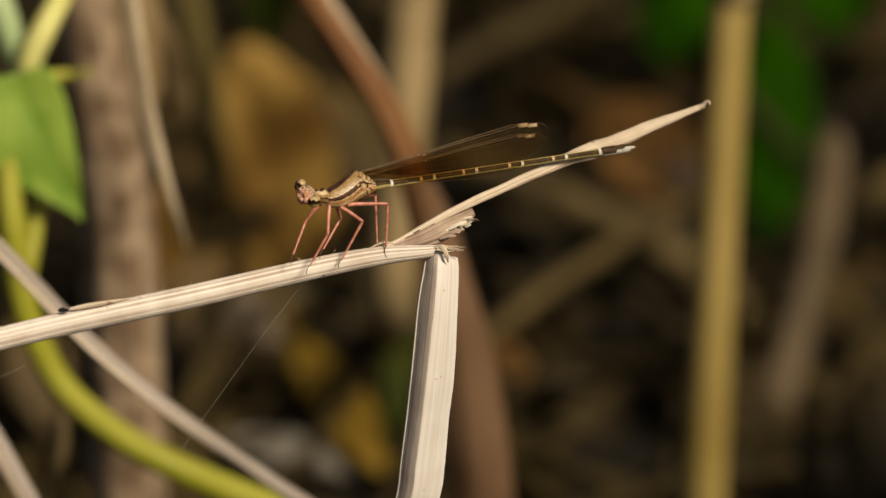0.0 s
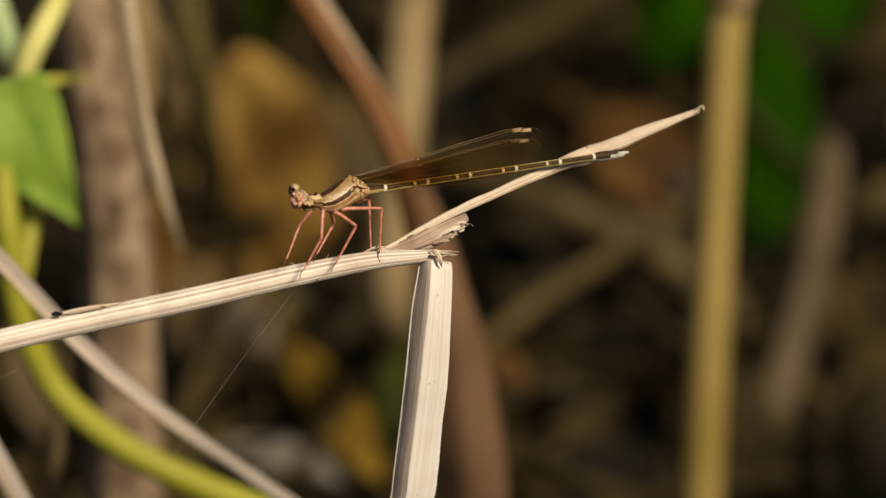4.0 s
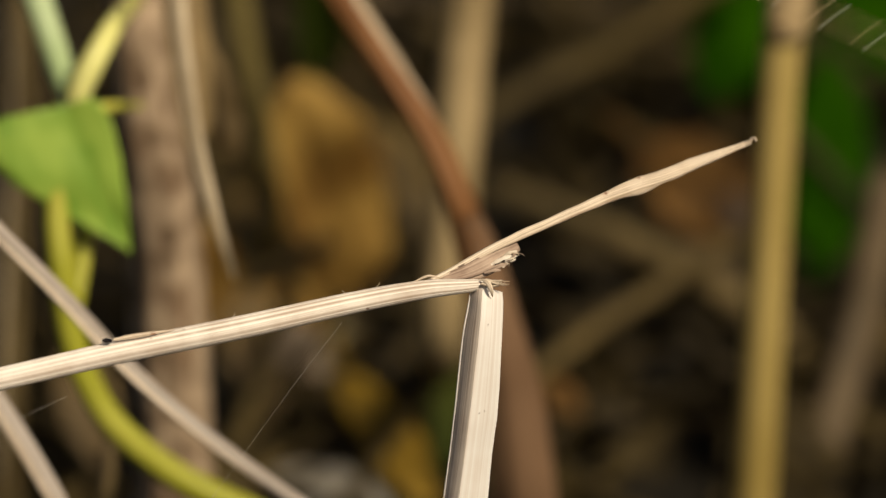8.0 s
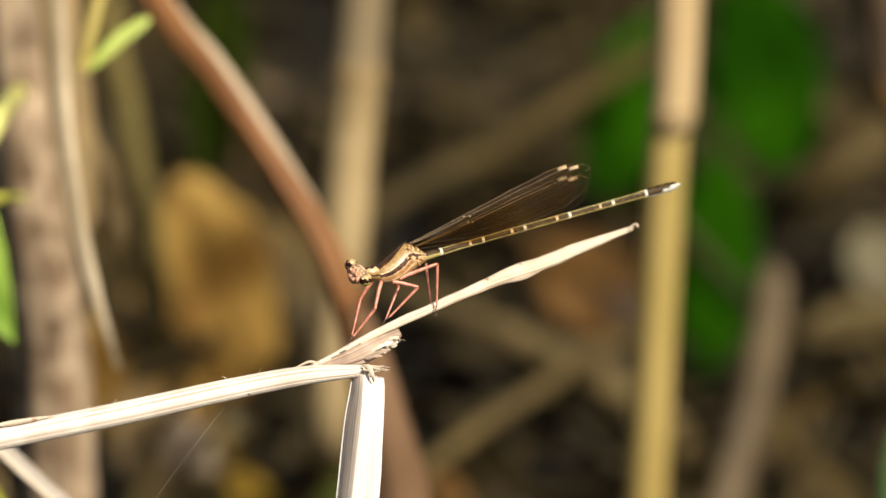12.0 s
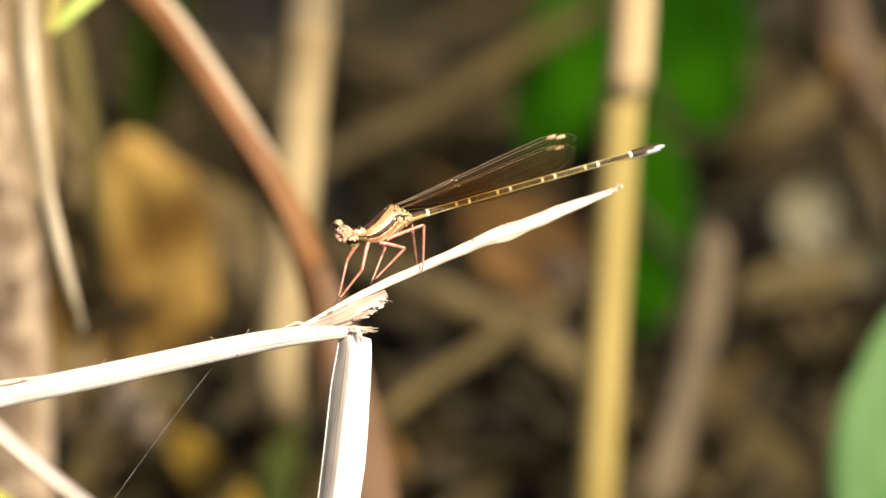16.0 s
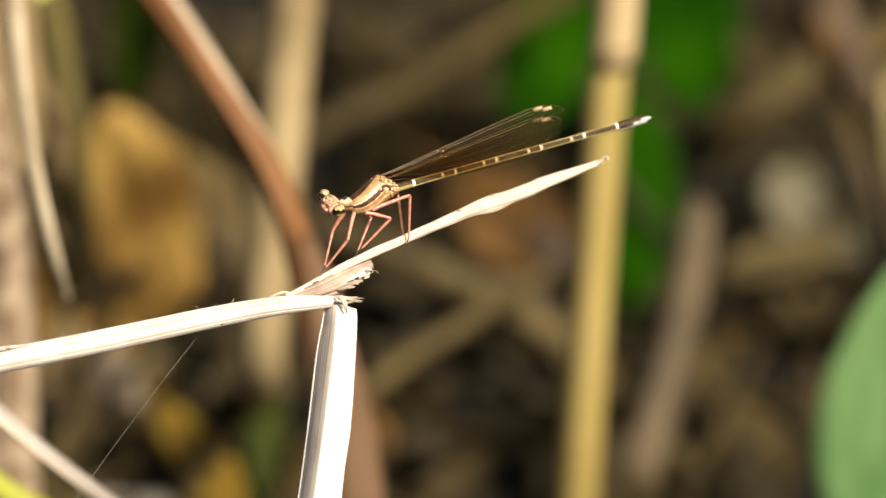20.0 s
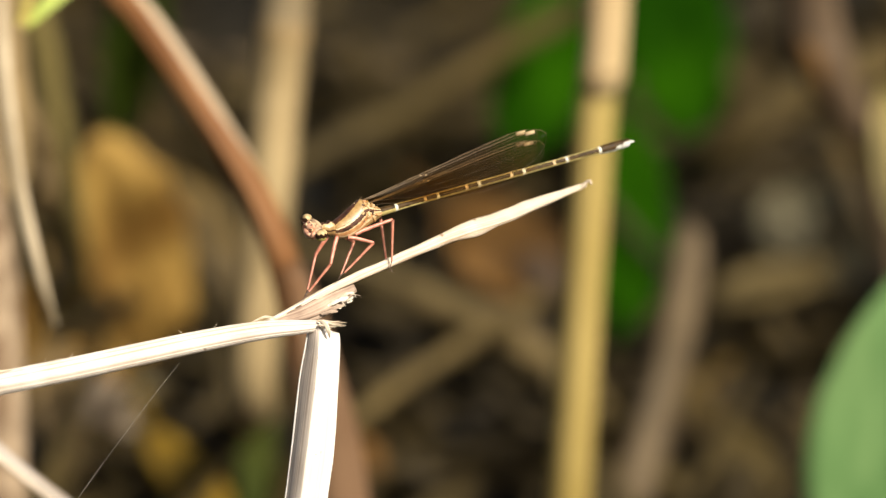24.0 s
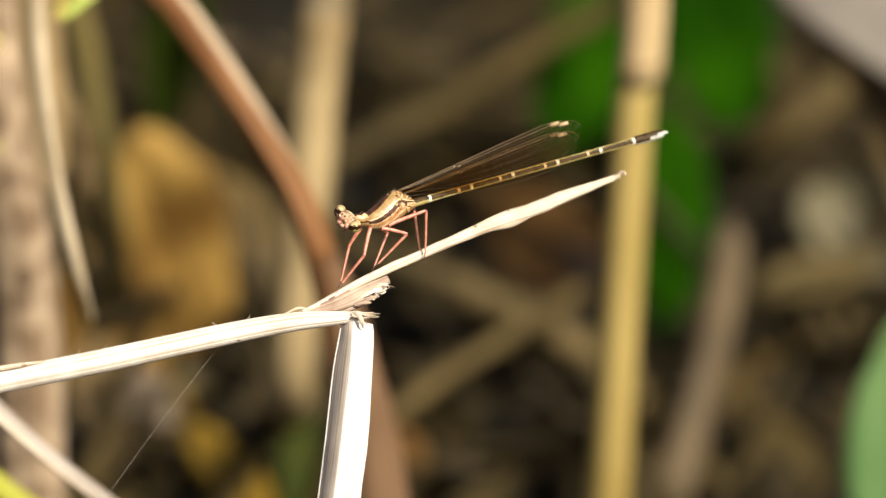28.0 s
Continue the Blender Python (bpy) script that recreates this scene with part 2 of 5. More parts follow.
M_COSTA = skin("leading_vein", (0.2, 0.13, 0.066), 0.4, 0.4, (0.1, 0.062, 0.03), 1500)
M_VEIN = skin("vein", (0.085, 0.055, 0.028), 0.4, 0.3)

M_WING = bpy.data.materials.new("wing_membrane")
M_WING.use_nodes = True
_n, _l = M_WING.node_tree.nodes, M_WING.node_tree.links
_b = _n["Principled BSDF"]
_b.inputs["Base Color"].default_value = (0.22, 0.15, 0.07, 1)
_b.inputs["Roughness"].default_value = 0.3
_clear = _n.new("ShaderNodeBsdfTransparent")
_at, _along, _fade, _tint = _n.new("ShaderNodeTexCoord"), _n.new("ShaderNodeSeparateXYZ"), _n.new("ShaderNodeMapRange"), _n.new("ShaderNodeMix")
_fade.inputs["From Min"].default_value, _fade.inputs["From Max"].default_value = 0.006, 0.0125
_tint.data_type = "RGBA"
_tint.inputs["A"].default_value, _tint.inputs["B"].default_value = (0.72, 0.6, 0.4, 1), (0.92, 0.87, 0.78, 1)
_l.new(_at.outputs["Object"], _along.inputs[0])
_l.new(_along.outputs["X"], _fade.inputs["Value"])
_l.new(_fade.outputs["Result"], _tint.inputs["Factor"])
_l.new(_tint.outputs["Result"], _clear.inputs["Color"])
_mix = _n.new("ShaderNodeMixShader")
_mix.inputs["Fac"].default_value = 0.018
_l.new(_clear.outputs[0], _mix.inputs[1])
_l.new(_b.outputs[0], _mix.inputs[2])
_l.new(_mix.outputs[0], _n["Material Output"].inputs["Surface"])


# ---- mesh helpers ----
def spline(points, n):
    """n points on a smooth curve through the given rows of numbers, evenly by index."""
    p = np.array(points, float)
    k = len(p)
    if k == 2:
        s = np.linspace(0, 1, n)[:, None]
        return p[0] * (1 - s) + p[1] * s
    ext = np.vstack([2 * p[0] - p[1], p, 2 * p[-1] - p[-2]])
    s = np.linspace(0, k - 1 - 1e-9, n)
    i = s.astype(int)
    f = (s - i)[:, None]
    a, b, c, d = ext[i], ext[i + 1], ext[i + 2], ext[i + 3]
    return 0.5 * (2 * b + (c - a) * f + (2 * a - 5 * b + 4 * c - d) * f ** 2 + (3 * b - a - 3 * c + d) * f ** 3)


def mesh_from(name, verts, faces, mat, uvs=None, smooth=True):
    me = bpy.data.meshes.new(name)
    me.from_pydata([tuple(v) for v in verts], [], faces)
    mats = mat if isinstance(mat, list) else [mat]
    for m in mats:
        me.materials.append(m)
    if uvs is not None:
        layer = me.uv_layers.new(name="UVMap")
        idx = np.zeros(len(me.loops), int)
        me.loops.foreach_get("vertex_index", idx)
        layer.data.foreach_set("uv", np.array(uvs, float)[idx].ravel())
    me.polygons.foreach_set("use_smooth", [smooth] * len(me.polygons))
    me.update()
    return me


def world_pts(points):
    """Rows (u, v, w) in millimetres to world metres."""
    p = np.array(points, float)[:, :3]
    return np.array(ORIGIN) + 0.001 * (p[:, :1] * np.array(AX_U) + p[:, 1:2] * np.array(AX_V) + p[:, 2:3] * np.array(AX_W))


def tube_mesh(name, centres, radii, mat, sides=12, flat=1.0, ribs=(0, 0.0), wobble=0.0, up=None, seed=0):
    """A closed tube along centres (metres) with a radius at each; flat squeezes it along the view, ribs = (count, depth share)."""
    c = np.array(centres, float)
    r = np.array(radii, float)
    n = len(c)
    t = np.gradient(c, axis=0)
    t /= np.linalg.norm(t, axis=1)[:, None] + 1e-12
    ref = np.array(up if up is not None else AX_W, float)
    a = np.cross(t, ref)
    a /= np.linalg.norm(a, axis=1)[:, None] + 1e-12
    b = np.cross(a, t)
    th = np.linspace(0, 2 * np.pi, sides, endpoint=False)
    rng = np.random.default_rng(seed)
    prof = 1 + ribs[1] * np.cos(th * ribs[0]) + (rng.normal(0, wobble, sides) if wobble else 0)
    ca, sb = np.cos(th) * prof, np.sin(th) * prof * flat
    v = c[:, None] + r[:, None, None] * (ca[None, :, None] * a[:, None] + sb[None, :, None] * b[:, None])
    verts = v.reshape(-1, 3).tolist()
    length = np.concatenate([[0], np.cumsum(np.linalg.norm(np.diff(c, axis=0), axis=1))])
    uvs = [(length[i], th[j] * r.mean()) for i in range(n) for j in range(sides)]
    faces = [(i * sides + j, i * sides + (j + 1) % sides, (i + 1) * sides + (j + 1) % sides, (i + 1) * sides + j) for i in range(n - 1) for j in range(sides)]
    for end, rev in ((0, True), (n - 1, False)):
        k = len(verts)
        verts.append(c[end].tolist())
        uvs.append((length[end], 0))
        for j in range(sides):
            f = (k, end * sides + j, end * sides + (j + 1) % sides)
            faces.append(f[::-1] if not rev else f)
    return mesh_from(name, verts, faces, mat, uvs)


def part_mesh(name, me, parent=None, label=""):
    ob = new(name, me)
    if parent is not None:
        ob.parent = parent
    if label:
        ob["label"] = label
    return ob


def thing(name, at, label, category, group=""):
    e = new(name)
    e.empty_display_size = 0.01
    e.location = at
    return tagged(e, label, category, group)


def shifted(me, by):
    me.transform(Matrix.Translation(-Vector(by)))
    return me


def grounded(points):
    """Carries a row of (u, v, w, radius) on to the ground, with the lean of its last stretch fading out."""
    p = [list(q) for q in points]
    a, b = world_pts([p[-2]])[0], world_pts([p[-1]])[0]
    d = b - a
    slope = d[:2] / max(-d[2], 0.004)
    slope *= min(1, 0.5 / (np.linalg.norm(slope) + 1e-9))
    z, out, pos = b[2], [], b.copy()
    for i in range(3):
        step = z / 3 + (0.004 if i == 2 else 0)
        pos = pos + np.array([slope[0] * step * 0.6, slope[1] * step * 0.6, -step])
        q = (pos - np.array(ORIGIN)) * 1000
        out.append([q @ np.array(AX_U), q @ np.array(AX_V), q @ np.array(AX_W), p[-1][3]])
    return p + out


def stalk_mesh(name, rows, mat, base, n=60, sides=14, flat=1.0, ribs=(0, 0), wobble=0.03, seed=0):
    """rows: (u, v, w, radius) in millimetres."""
    s = spline(rows, n)
    me = tube_mesh(name, world_pts(s), s[:, 3] * 0.001, mat, sides, flat, ribs, wobble, seed=seed)
    return shifted(me, base)


def rr(points, *radii):
    """Points with radii, spread evenly from the given ones."""
    k = np.interp(np.linspace(0, 1, len(points)), np.linspace(0, 1, len(radii)), radii)
    return [(*p, r) for p, r in zip(points, k)]


def leaf_mesh(name, p0, p1, width, mat, face=(0, 0, -1), fold=0.25, curl=0.15, belly=0.4, base=(0, 0, 0), nx=26, ny=12, crinkle=0.03, seed=0, thick=0.12, pw=0.8, halves=(1, 1), sweep=0.0, wavy=1.0):
    """A leaf from p0 to p1 (mm), its upper side towards face (u, v, w); fold lifts the halves, curl bends it along its length, belly is where it is widest."""
    rng = np.random.default_rng(seed)
    a, b = np.array(p0, float), np.array(p1, float)
    x = b - a
    length = np.linalg.norm(x)
    x /= length
    f = np.array(face, float)
    z = f - x * (f @ x)
    z /= np.linalg.norm(z)
    y = np.cross(z, x)
    phase = rng.uniform(0, 6, 6)
    verts, uvs = [], []
    for side in (0, 1):
        for i in range(nx + 1):
            s = i / nx
            w = width / 2 * (s ** (belly / (1 - belly) * pw) * (1 - s) ** pw) / (belly ** (belly / (1 - belly) * pw) * (1 - belly) ** pw)
            w = max(w, width * 0.012)
            for j in range(ny + 1):
                q = 2 * j / ny - 1
                lift = fold * abs(q) ** 1.3 * w - curl * length * 4 * (s - 0.5) ** 2 + crinkle * width * (
                    math.sin(9 * s + phase[0] + 2.2 * q) + 0.6 * math.sin(17 * s * (1 if q > 0 else 1.2) + phase[1]) * abs(q) + 0.3 * math.sin(5 * q + phase[2]))
                rib = -0.03 * width * math.exp(-(q * 9) ** 2)
                edge = w * halves[q > 0] * (1 + 0.05 * wavy * math.sin(30 * s + phase[3]) + 0.03 * wavy * math.sin(53 * s + phase[4]))
                p = a + x * (s * length - sweep * abs(q) * edge) + y * q * edge + z * (lift + rib - side * thick)
                verts.append(p)
                uvs.append((s * length * 0.001, q * edge * 0.001))
    m = (nx + 1) * (ny + 1)
    faces = []
    for i in range(nx):
        for j in range(ny):
            k = i * (ny + 1) + j
            faces.append((k, k + ny + 1, k + ny + 2, k + 1))
            faces.append((m + k, m + k + 1, m + k + ny + 2, m + k + ny + 1))
    ring = [i * (ny + 1) for i in range(nx + 1)] + [nx * (ny + 1) + j for j in range(1, ny + 1)] + [i * (ny + 1) + ny for i in range(nx - 1, -1, -1)] + list(range(ny - 1, 0, -1))
    for i in range(len(ring)):
        p, q = ring[i], ring[(i + 1) % len(ring)]
        faces.append((p, m + p, m + q, q))
    return shifted(mesh_from(name, world_pts(verts), faces, mat, uvs), base)


def ellipsoid(name, centre, axes, mat, rot=None, seg=20, rings=14):
    """An ellipsoid in millimetres in the parent's space."""
    bm = bmesh.new()
    bmesh.ops.create_uvsphere(bm, u_segments=seg, v_segments=rings, radius=1)
    m = Matrix.Translation(centre) @ (rot or Matrix()) @ Matrix.Diagonal((*axes, 1))
    bm.transform(Matrix.Scale(0.001, 4) @ m)
    me = bpy.data.meshes.new(name)
    bm.to_mesh(me)
    bm.free()
    me.materials.append(mat)
    me.polygons.foreach_set("use_smooth", [True] * len(me.polygons))
    return me


def ground_w(v, u=0):
    """How far along w the ground lies for a height v."""
    return (130 + v * math.cos(LEAN)) / math.sin(LEAN)


# ---- ground ----
def height(x, y):
    return 0.006 * noise.noise(Vector((x * 9, y * 9, 0.3))) + 0.003 * noise.noise(Vector((x * 31, y * 31, 1.7)))


def build_ground():
    def lines(lo, hi, step, far):
        mid = list(np.arange(lo, hi + 1e-6, step))
        out, d = [], step
        while d < far:
            d *= 1.7
            out.append(d)
        return [lo - o for o in reversed(out)] + mid + [hi + o for o in out]
    xs, ys = lines(-0.5, 0.5, 0.012, 900), lines(-0.3, 0.9, 0.012, 900)
    verts = [(x, y, height(x, y) if abs(x) < 3 and abs(y) < 3 else 0) for x in xs for y in ys]
    ny = len(ys)
    faces = [(i * ny + j, (i + 1) * ny + j, (i + 1) * ny + j + 1, i * ny + j + 1) for i in range(len(xs) - 1) for j in range(ny - 1)]
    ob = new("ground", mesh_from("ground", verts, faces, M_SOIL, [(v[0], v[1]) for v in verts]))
    tagged(ob, "soil under dead reeds and litter, shade painted into its colour", "ground", kind="structure")


build_ground()


# ---- the broken reed ----


def build_reed():
    foot = sight(-16, -140, 6)
    foot.z = 0
    reed = thing("broken_reed", foot, "dry straw-coloured reed, snapped over at a bleached fold", "reed")
    # the bent culm that lies to one side
    rows = rr([(-8.53, -5.62, 1.0), (-11.67, -5.95, 0.5), (-15.99, -6.43, 0.0), (-22.43, -7.75, -1.5), (-33.09, -10.3, -4.5), (-44.78, -12.9, -7.5), (-54.3, -15.25, -10), (-63.8, -17.5, -12), (-73.3, -19.8, -14), (-91.3, -24.7, -16), (-112.4, -31.4, -18)], 1)
    for i, r in enumerate((0.3, 0.66, 0.92, 1.04, 1.12, 1.13, 1.1, 1.09, 1.08, 1.1, 1.2)):
        rows[i] = (*rows[i][:3], r)
    rows = grounded(rows)
    s = spline(rows, 220)
    part_mesh("bent_culm", shifted(tube_mesh("bent_culm", world_pts(s), s[:, 3] * 0.001, M_STRAW, 190, 0.8, (31, 0.012), 0.006), foot), reed)
    # the narrow leaf that points up beyond the fold
    leaf = [(-16.26, -6.05, 0.0), (-13.44, -4.66, 1.5), (-9.18, -2.27, 3.9), (-6.48, -0.92, 5.3), (-3.79, 0.31, 6.8), (-1.08, 1.57, 8.2), (1.7, 2.85, 10), (4.4, 3.9, 11), (7.1, 5.0, 12), (9.8, 6.2, 14), (12.5, 7.3, 15), (14.7, 8.2, 17), (15.4, 8.4, 17)]
    wid = (0.13, 0.25, 0.36, 0.41, 0.45, 0.48, 0.55, 0.76, 0.64, 0.58, 0.4, 0.27, 0.20)
    s = spline([(*p, r) for p, r in zip(leaf, wid)], 110)
    rolled_leaf(foot, reed, s)
    q = spline([(14.6, 8.15, 17), (15.1, 8.4, 17), (15.45, 8.75, 16.9), (15.75, 8.8, 16.7), (15.85, 8.5, 16.6)], 14)
    part_mesh("leaf_tip", shifted(tube_mesh("leaf_tip", world_pts(q), np.linspace(0.00022, 0.0001, 14), M_STRAW_LEAF, 10), foot), reed, "shrivelled hooked leaf tip")
    # the torn sheath under the leaf
    s = spline(rr([(-15.20, -5.65, 0.9), (-12.35, -4.85, 2.0), (-10.4, -4.0, 3.2), (-8.7, -3.0, 4.4), (-6.9, -2.0, 5.3)], 0.25, 0.78, 1.02, 0.95, 0.45), 48)
    part_mesh("torn_sheath", shifted(tube_mesh("torn_sheath", world_pts(s), s[:, 3] * 0.001, M_SHEATH, 40, 0.45, (9, 0.06), 0.12, seed=3), foot), reed, "brown torn sheath, frayed at its end")
    rng = np.random.default_rng(5)
    ends = [(-6.89, -2.57, 3.5), (-6.94, -3.17, 3.5), (-7.32, -3.78, 3.5), (-7.64, -4.22, 3.5), (-8.07, -4.55, 3.5), (-6.88, -2.90, 3.0), (-7.41, -3.56, 3.0), (-8.22, -4.33, 3.0), (-8.60, -4.55, 3.0)]
    starts = [(-8.39, -3.57, 3.0), (-8.17, -3.78, 3.0), (-8.61, -4.01, 3.0), (-8.93, -4.23, 3.0), (-9.15, -4.34, 3.0), (-7.86, -3.13, 3.0), (-8.28, -4.11, 3.0), (-9.47, -4.45, 3.0), (-9.69, -4.56, 3.0)]
    for i in range(20):
        a, b = np.array(starts[i % 9]) + rng.normal(0, 0.15, 3) + (0.35, 0.35, 0.9), np.array(ends[i % 9]) + rng.normal(0, 0.34, 3) + (0.25, 0.35, 0.9)
        b = a + (b - a) * 0.6
        mid = (a + b) / 2 + rng.normal(0, 0.25, 3)
        s = spline([a, mid, b, b + rng.normal(0, 0.25, 3)], 10)
        part_mesh("fibre", shifted(tube_mesh("fibre", world_pts(s), np.array((0.1, 0.16, 0.2, 0.22, 0.2, 0.17, 0.13, 0.09, 0.05, 0.02)) * 0.001 * rng.uniform(0.08, 0.42), (M_FIBRE, M_SHEATH)[i % 7 == 0], 8, 0.4), foot), reed)
    # pale flaps of torn tissue at the sheath's end
    for k, (a, b, r) in enumerate((((-9.4, -3.9, 3.3), (-7.4, -3.0, 3.5), 0.2), ((-9.3, -4.4, 3.0), (-7.8, -3.8, 3.1), 0.17), ((-8.3, -3.1, 3.9), (-6.9, -2.5, 4.1), 0.16), ((-10.0, -4.7, 2.6), (-8.4, -4.4, 2.8), 0.15))):
        q = spline([a, (np.array(a) + np.array(b)) / 2 + (0, 0.1, -0.15), b], 14)
        rad = r * 0.001 * np.sqrt(np.sin(np.linspace(0.25, 2.95, 14))) * rng.uniform(0.75, 1.2, 14)
        part_mesh("torn_flap", shifted(tube_mesh("torn_flap", world_pts(q), rad, (M_FIBRE, M_SHEATH)[k % 2], 18, 0.3, (5, 0.12), 0.15, seed=20 + k), foot), reed, "whitish flap of torn tissue")
    # torn fibres that stick out past the fold
    for i in range(14):
        a = np.array((-9.82, -5.55, 0.2)) + rng.normal(0, (0.3, 0.13, 0.2))
        b = np.array((-8.08, -5.55, 0.2)) + rng.normal(0, (0.35, 0.22, 0.3))
        s = spline([a, (a + b) / 2 + rng.normal(0, 0.08, 3), b], 8)
        part_mesh("fibre", shifted(tube_mesh("fibre", world_pts(s), np.linspace(0.00019, 0.00003, 8) * rng.uniform(0.4, 1.1), M_STRAW_LEAF, 6), foot), reed)
    # the standing half, a leaf folded along its crease
    left = [(-11.2, -6.3, 1.3), (-11.44, -7.93, 1.4), (-11.95, -11.20, 1.7), (-12.58, -17.76, 3.5), (-13.06, -22.16, 5.0), (-13.60, -26.58, 6.5), (-13.92, -29.34, 7.5)]
    crease = [(-10.1, -5.85, 0.3), (-10.16, -7.90, -0.1), (-10.40, -11.16, 0.2), (-11.08, -17.72, 2.0), (-11.56, -22.12, 3.5), (-12.15, -26.53, 5.0), (-12.48, -29.29, 6.0)]
    right = [(-8.2, -6.5, 1.8), (-8.10, -7.90, 1.9), (-8.23, -12.26, 2.6), (-8.48, -17.74, 4.4), (-9.01, -22.15, 6.0), (-9.38, -26.57, 7.5), (-9.76, -29.34, 8.4)]
    for row in (left, crease, right):
        end = np.array(row[-1])
        row += [tuple(end + np.array(d)) for d in ((-0.9, -3.2, 1.3), (-2.6, -9.5, 3.8), (-6, -24, 9.6), (-10, -50, 20), (-13, -82, 33), (-16, -118, 47))]
    blade(foot, reed, left, crease, right)
    # wrinkled strip wrapped over the fold
    s = spline(rr([(-10.3, -5.3, 0.05), (-9.75, -5.45, -0.15), (-9.4, -5.85, -0.25), (-9.2, -6.4, -0.2), (-9.1, -6.95, 0.3)], 0.06, 0.19, 0.22, 0.17, 0.05), 26)
    part_mesh("fold_strip", shifted(tube_mesh("fold_strip", world_pts(s), s[:, 3] * 0.001, M_STRAW_LEAF, 20, 0.6, (5, 0.1)), foot), reed, "wrinkled tan strip over the fold")
    s = spline(rr([(-17.07, -5.87, -0.3), (-15.89, -5.26, -0.2), (-15.19, -5.04, 0.0), (-14.27, -5.19, 0.2)], 0.04, 0.1, 0.12, 0.04), 16)
    part_mesh("sheath_lip", shifted(tube_mesh("sheath_lip", world_pts(s), s[:, 3] * 0.001, M_STRAW_LEAF, 14, 0.6), foot), reed)
    # a flake lifting off the culm
    s = spline(rr([(-44.9, -11.65, -8.3), (-43.4, -11.35, -8.0), (-41.4, -10.98, -7.5), (-39.2, -10.6, -6.6)], 0.14, 0.24, 0.2, 0.04), 24)
    part_mesh("loose_flake", shifted(tube_mesh("loose_flake", world_pts(s), s[:, 3] * 0.001, M_STRAW_LEAF, 12, 0.4), foot), reed, "pale flake peeling off the culm")
    s = spline(rr([(-44.67, -12.20, -7.4), (-43.71, -11.92, -7.3), (-42.76, -11.58, -7.1), (-40.86, -10.90, -6.6)], 0.05, 0.16, 0.14, 0.04), 20)
    part_mesh("loose_flake", shifted(tube_mesh("loose_flake", world_pts(s), s[:, 3] * 0.001, M_SHEATH, 12, 0.4), foot), reed, "brown flake peeling off the culm")
    s = spline(rr([(-58.6, -15.6, -11), (-56.5, -14.9, -10), (-54.3, -14.3, -10), (-52.1, -13.8, -9), (-50.06, -13.32, -8.8), (-47.36, -12.95, -8.2)], 0.12, 0.16, 0.14, 0.17, 0.16, 0.03), 40)
    part_mesh("sheath_edge", shifted(tube_mesh("sheath_edge", world_pts(s), s[:, 3] * 0.001, M_SHEATH, 12, 0.5, (3, 0.1), 0.1, seed=12), foot), reed, "ragged brown edge of the sheath")
    rng = np.random.default_rng(44)
    for k in range(9):
        f = rng.uniform(0.02, 0.72)
        c = np.array(spline([(-17.08, -5.38, -0.2), (-24.58, -7.35, -2.0), (-33.11, -9.37, -4.5), (-44.79, -11.95, -7.5), (-54.3, -14.3, -10)], 200)[int(f * 199)])
        e = c + np.array((rng.normal(0.25, 0.3), rng.uniform(0.25, 0.75), rng.normal(0, 0.2)))
        q = spline([c, (c + e) / 2 + rng.normal(0, 0.06, 3), e], 6)
        part_mesh("hair", shifted(tube_mesh("hair", world_pts(q), np.linspace(0.00003, 0.00001, 6), (M_FIBRE, M_HAIR)[k % 2], 5), foot), reed)
    part_mesh("dark_speck", shifted(tube_mesh("dark_speck", world_pts([(-45.95, -11.75, -8.5), (-45.55, -11.72, -8.6), (-45.05, -11.78, -8.5)]), [0.00014, 0.00027, 0.00015], M_DEW, 10), foot), reed, "small glossy black speck")
    for a, b in ((((-33.32, -9.48, -4.6)), ((-33.00, -9.04, -4.6))), (((-28.65, -8.25, -3.0)), ((-27.89, -7.54, -3.2))), (((-23.35, -6.85, -1.7)), ((-23.52, -6.53, -1.6))), (((-21.80, -6.62, -1.3)), ((-21.97, -6.30, -1.3))), (((-33.75, -9.59, -4.6)), ((-33.85, -9.27, -4.7))), (((-53.8, -14.1, -10)), ((-53.6, -13.7, -10)))):
        s = spline([a, (np.array(a) + np.array(b)) / 2 + 0.04, b], 6)
        part_mesh("hair", shifted(tube_mesh("hair", world_pts(s), np.linspace(0.00005, 0.00002, 6), M_HAIR, 5), foot), reed)
    return reed


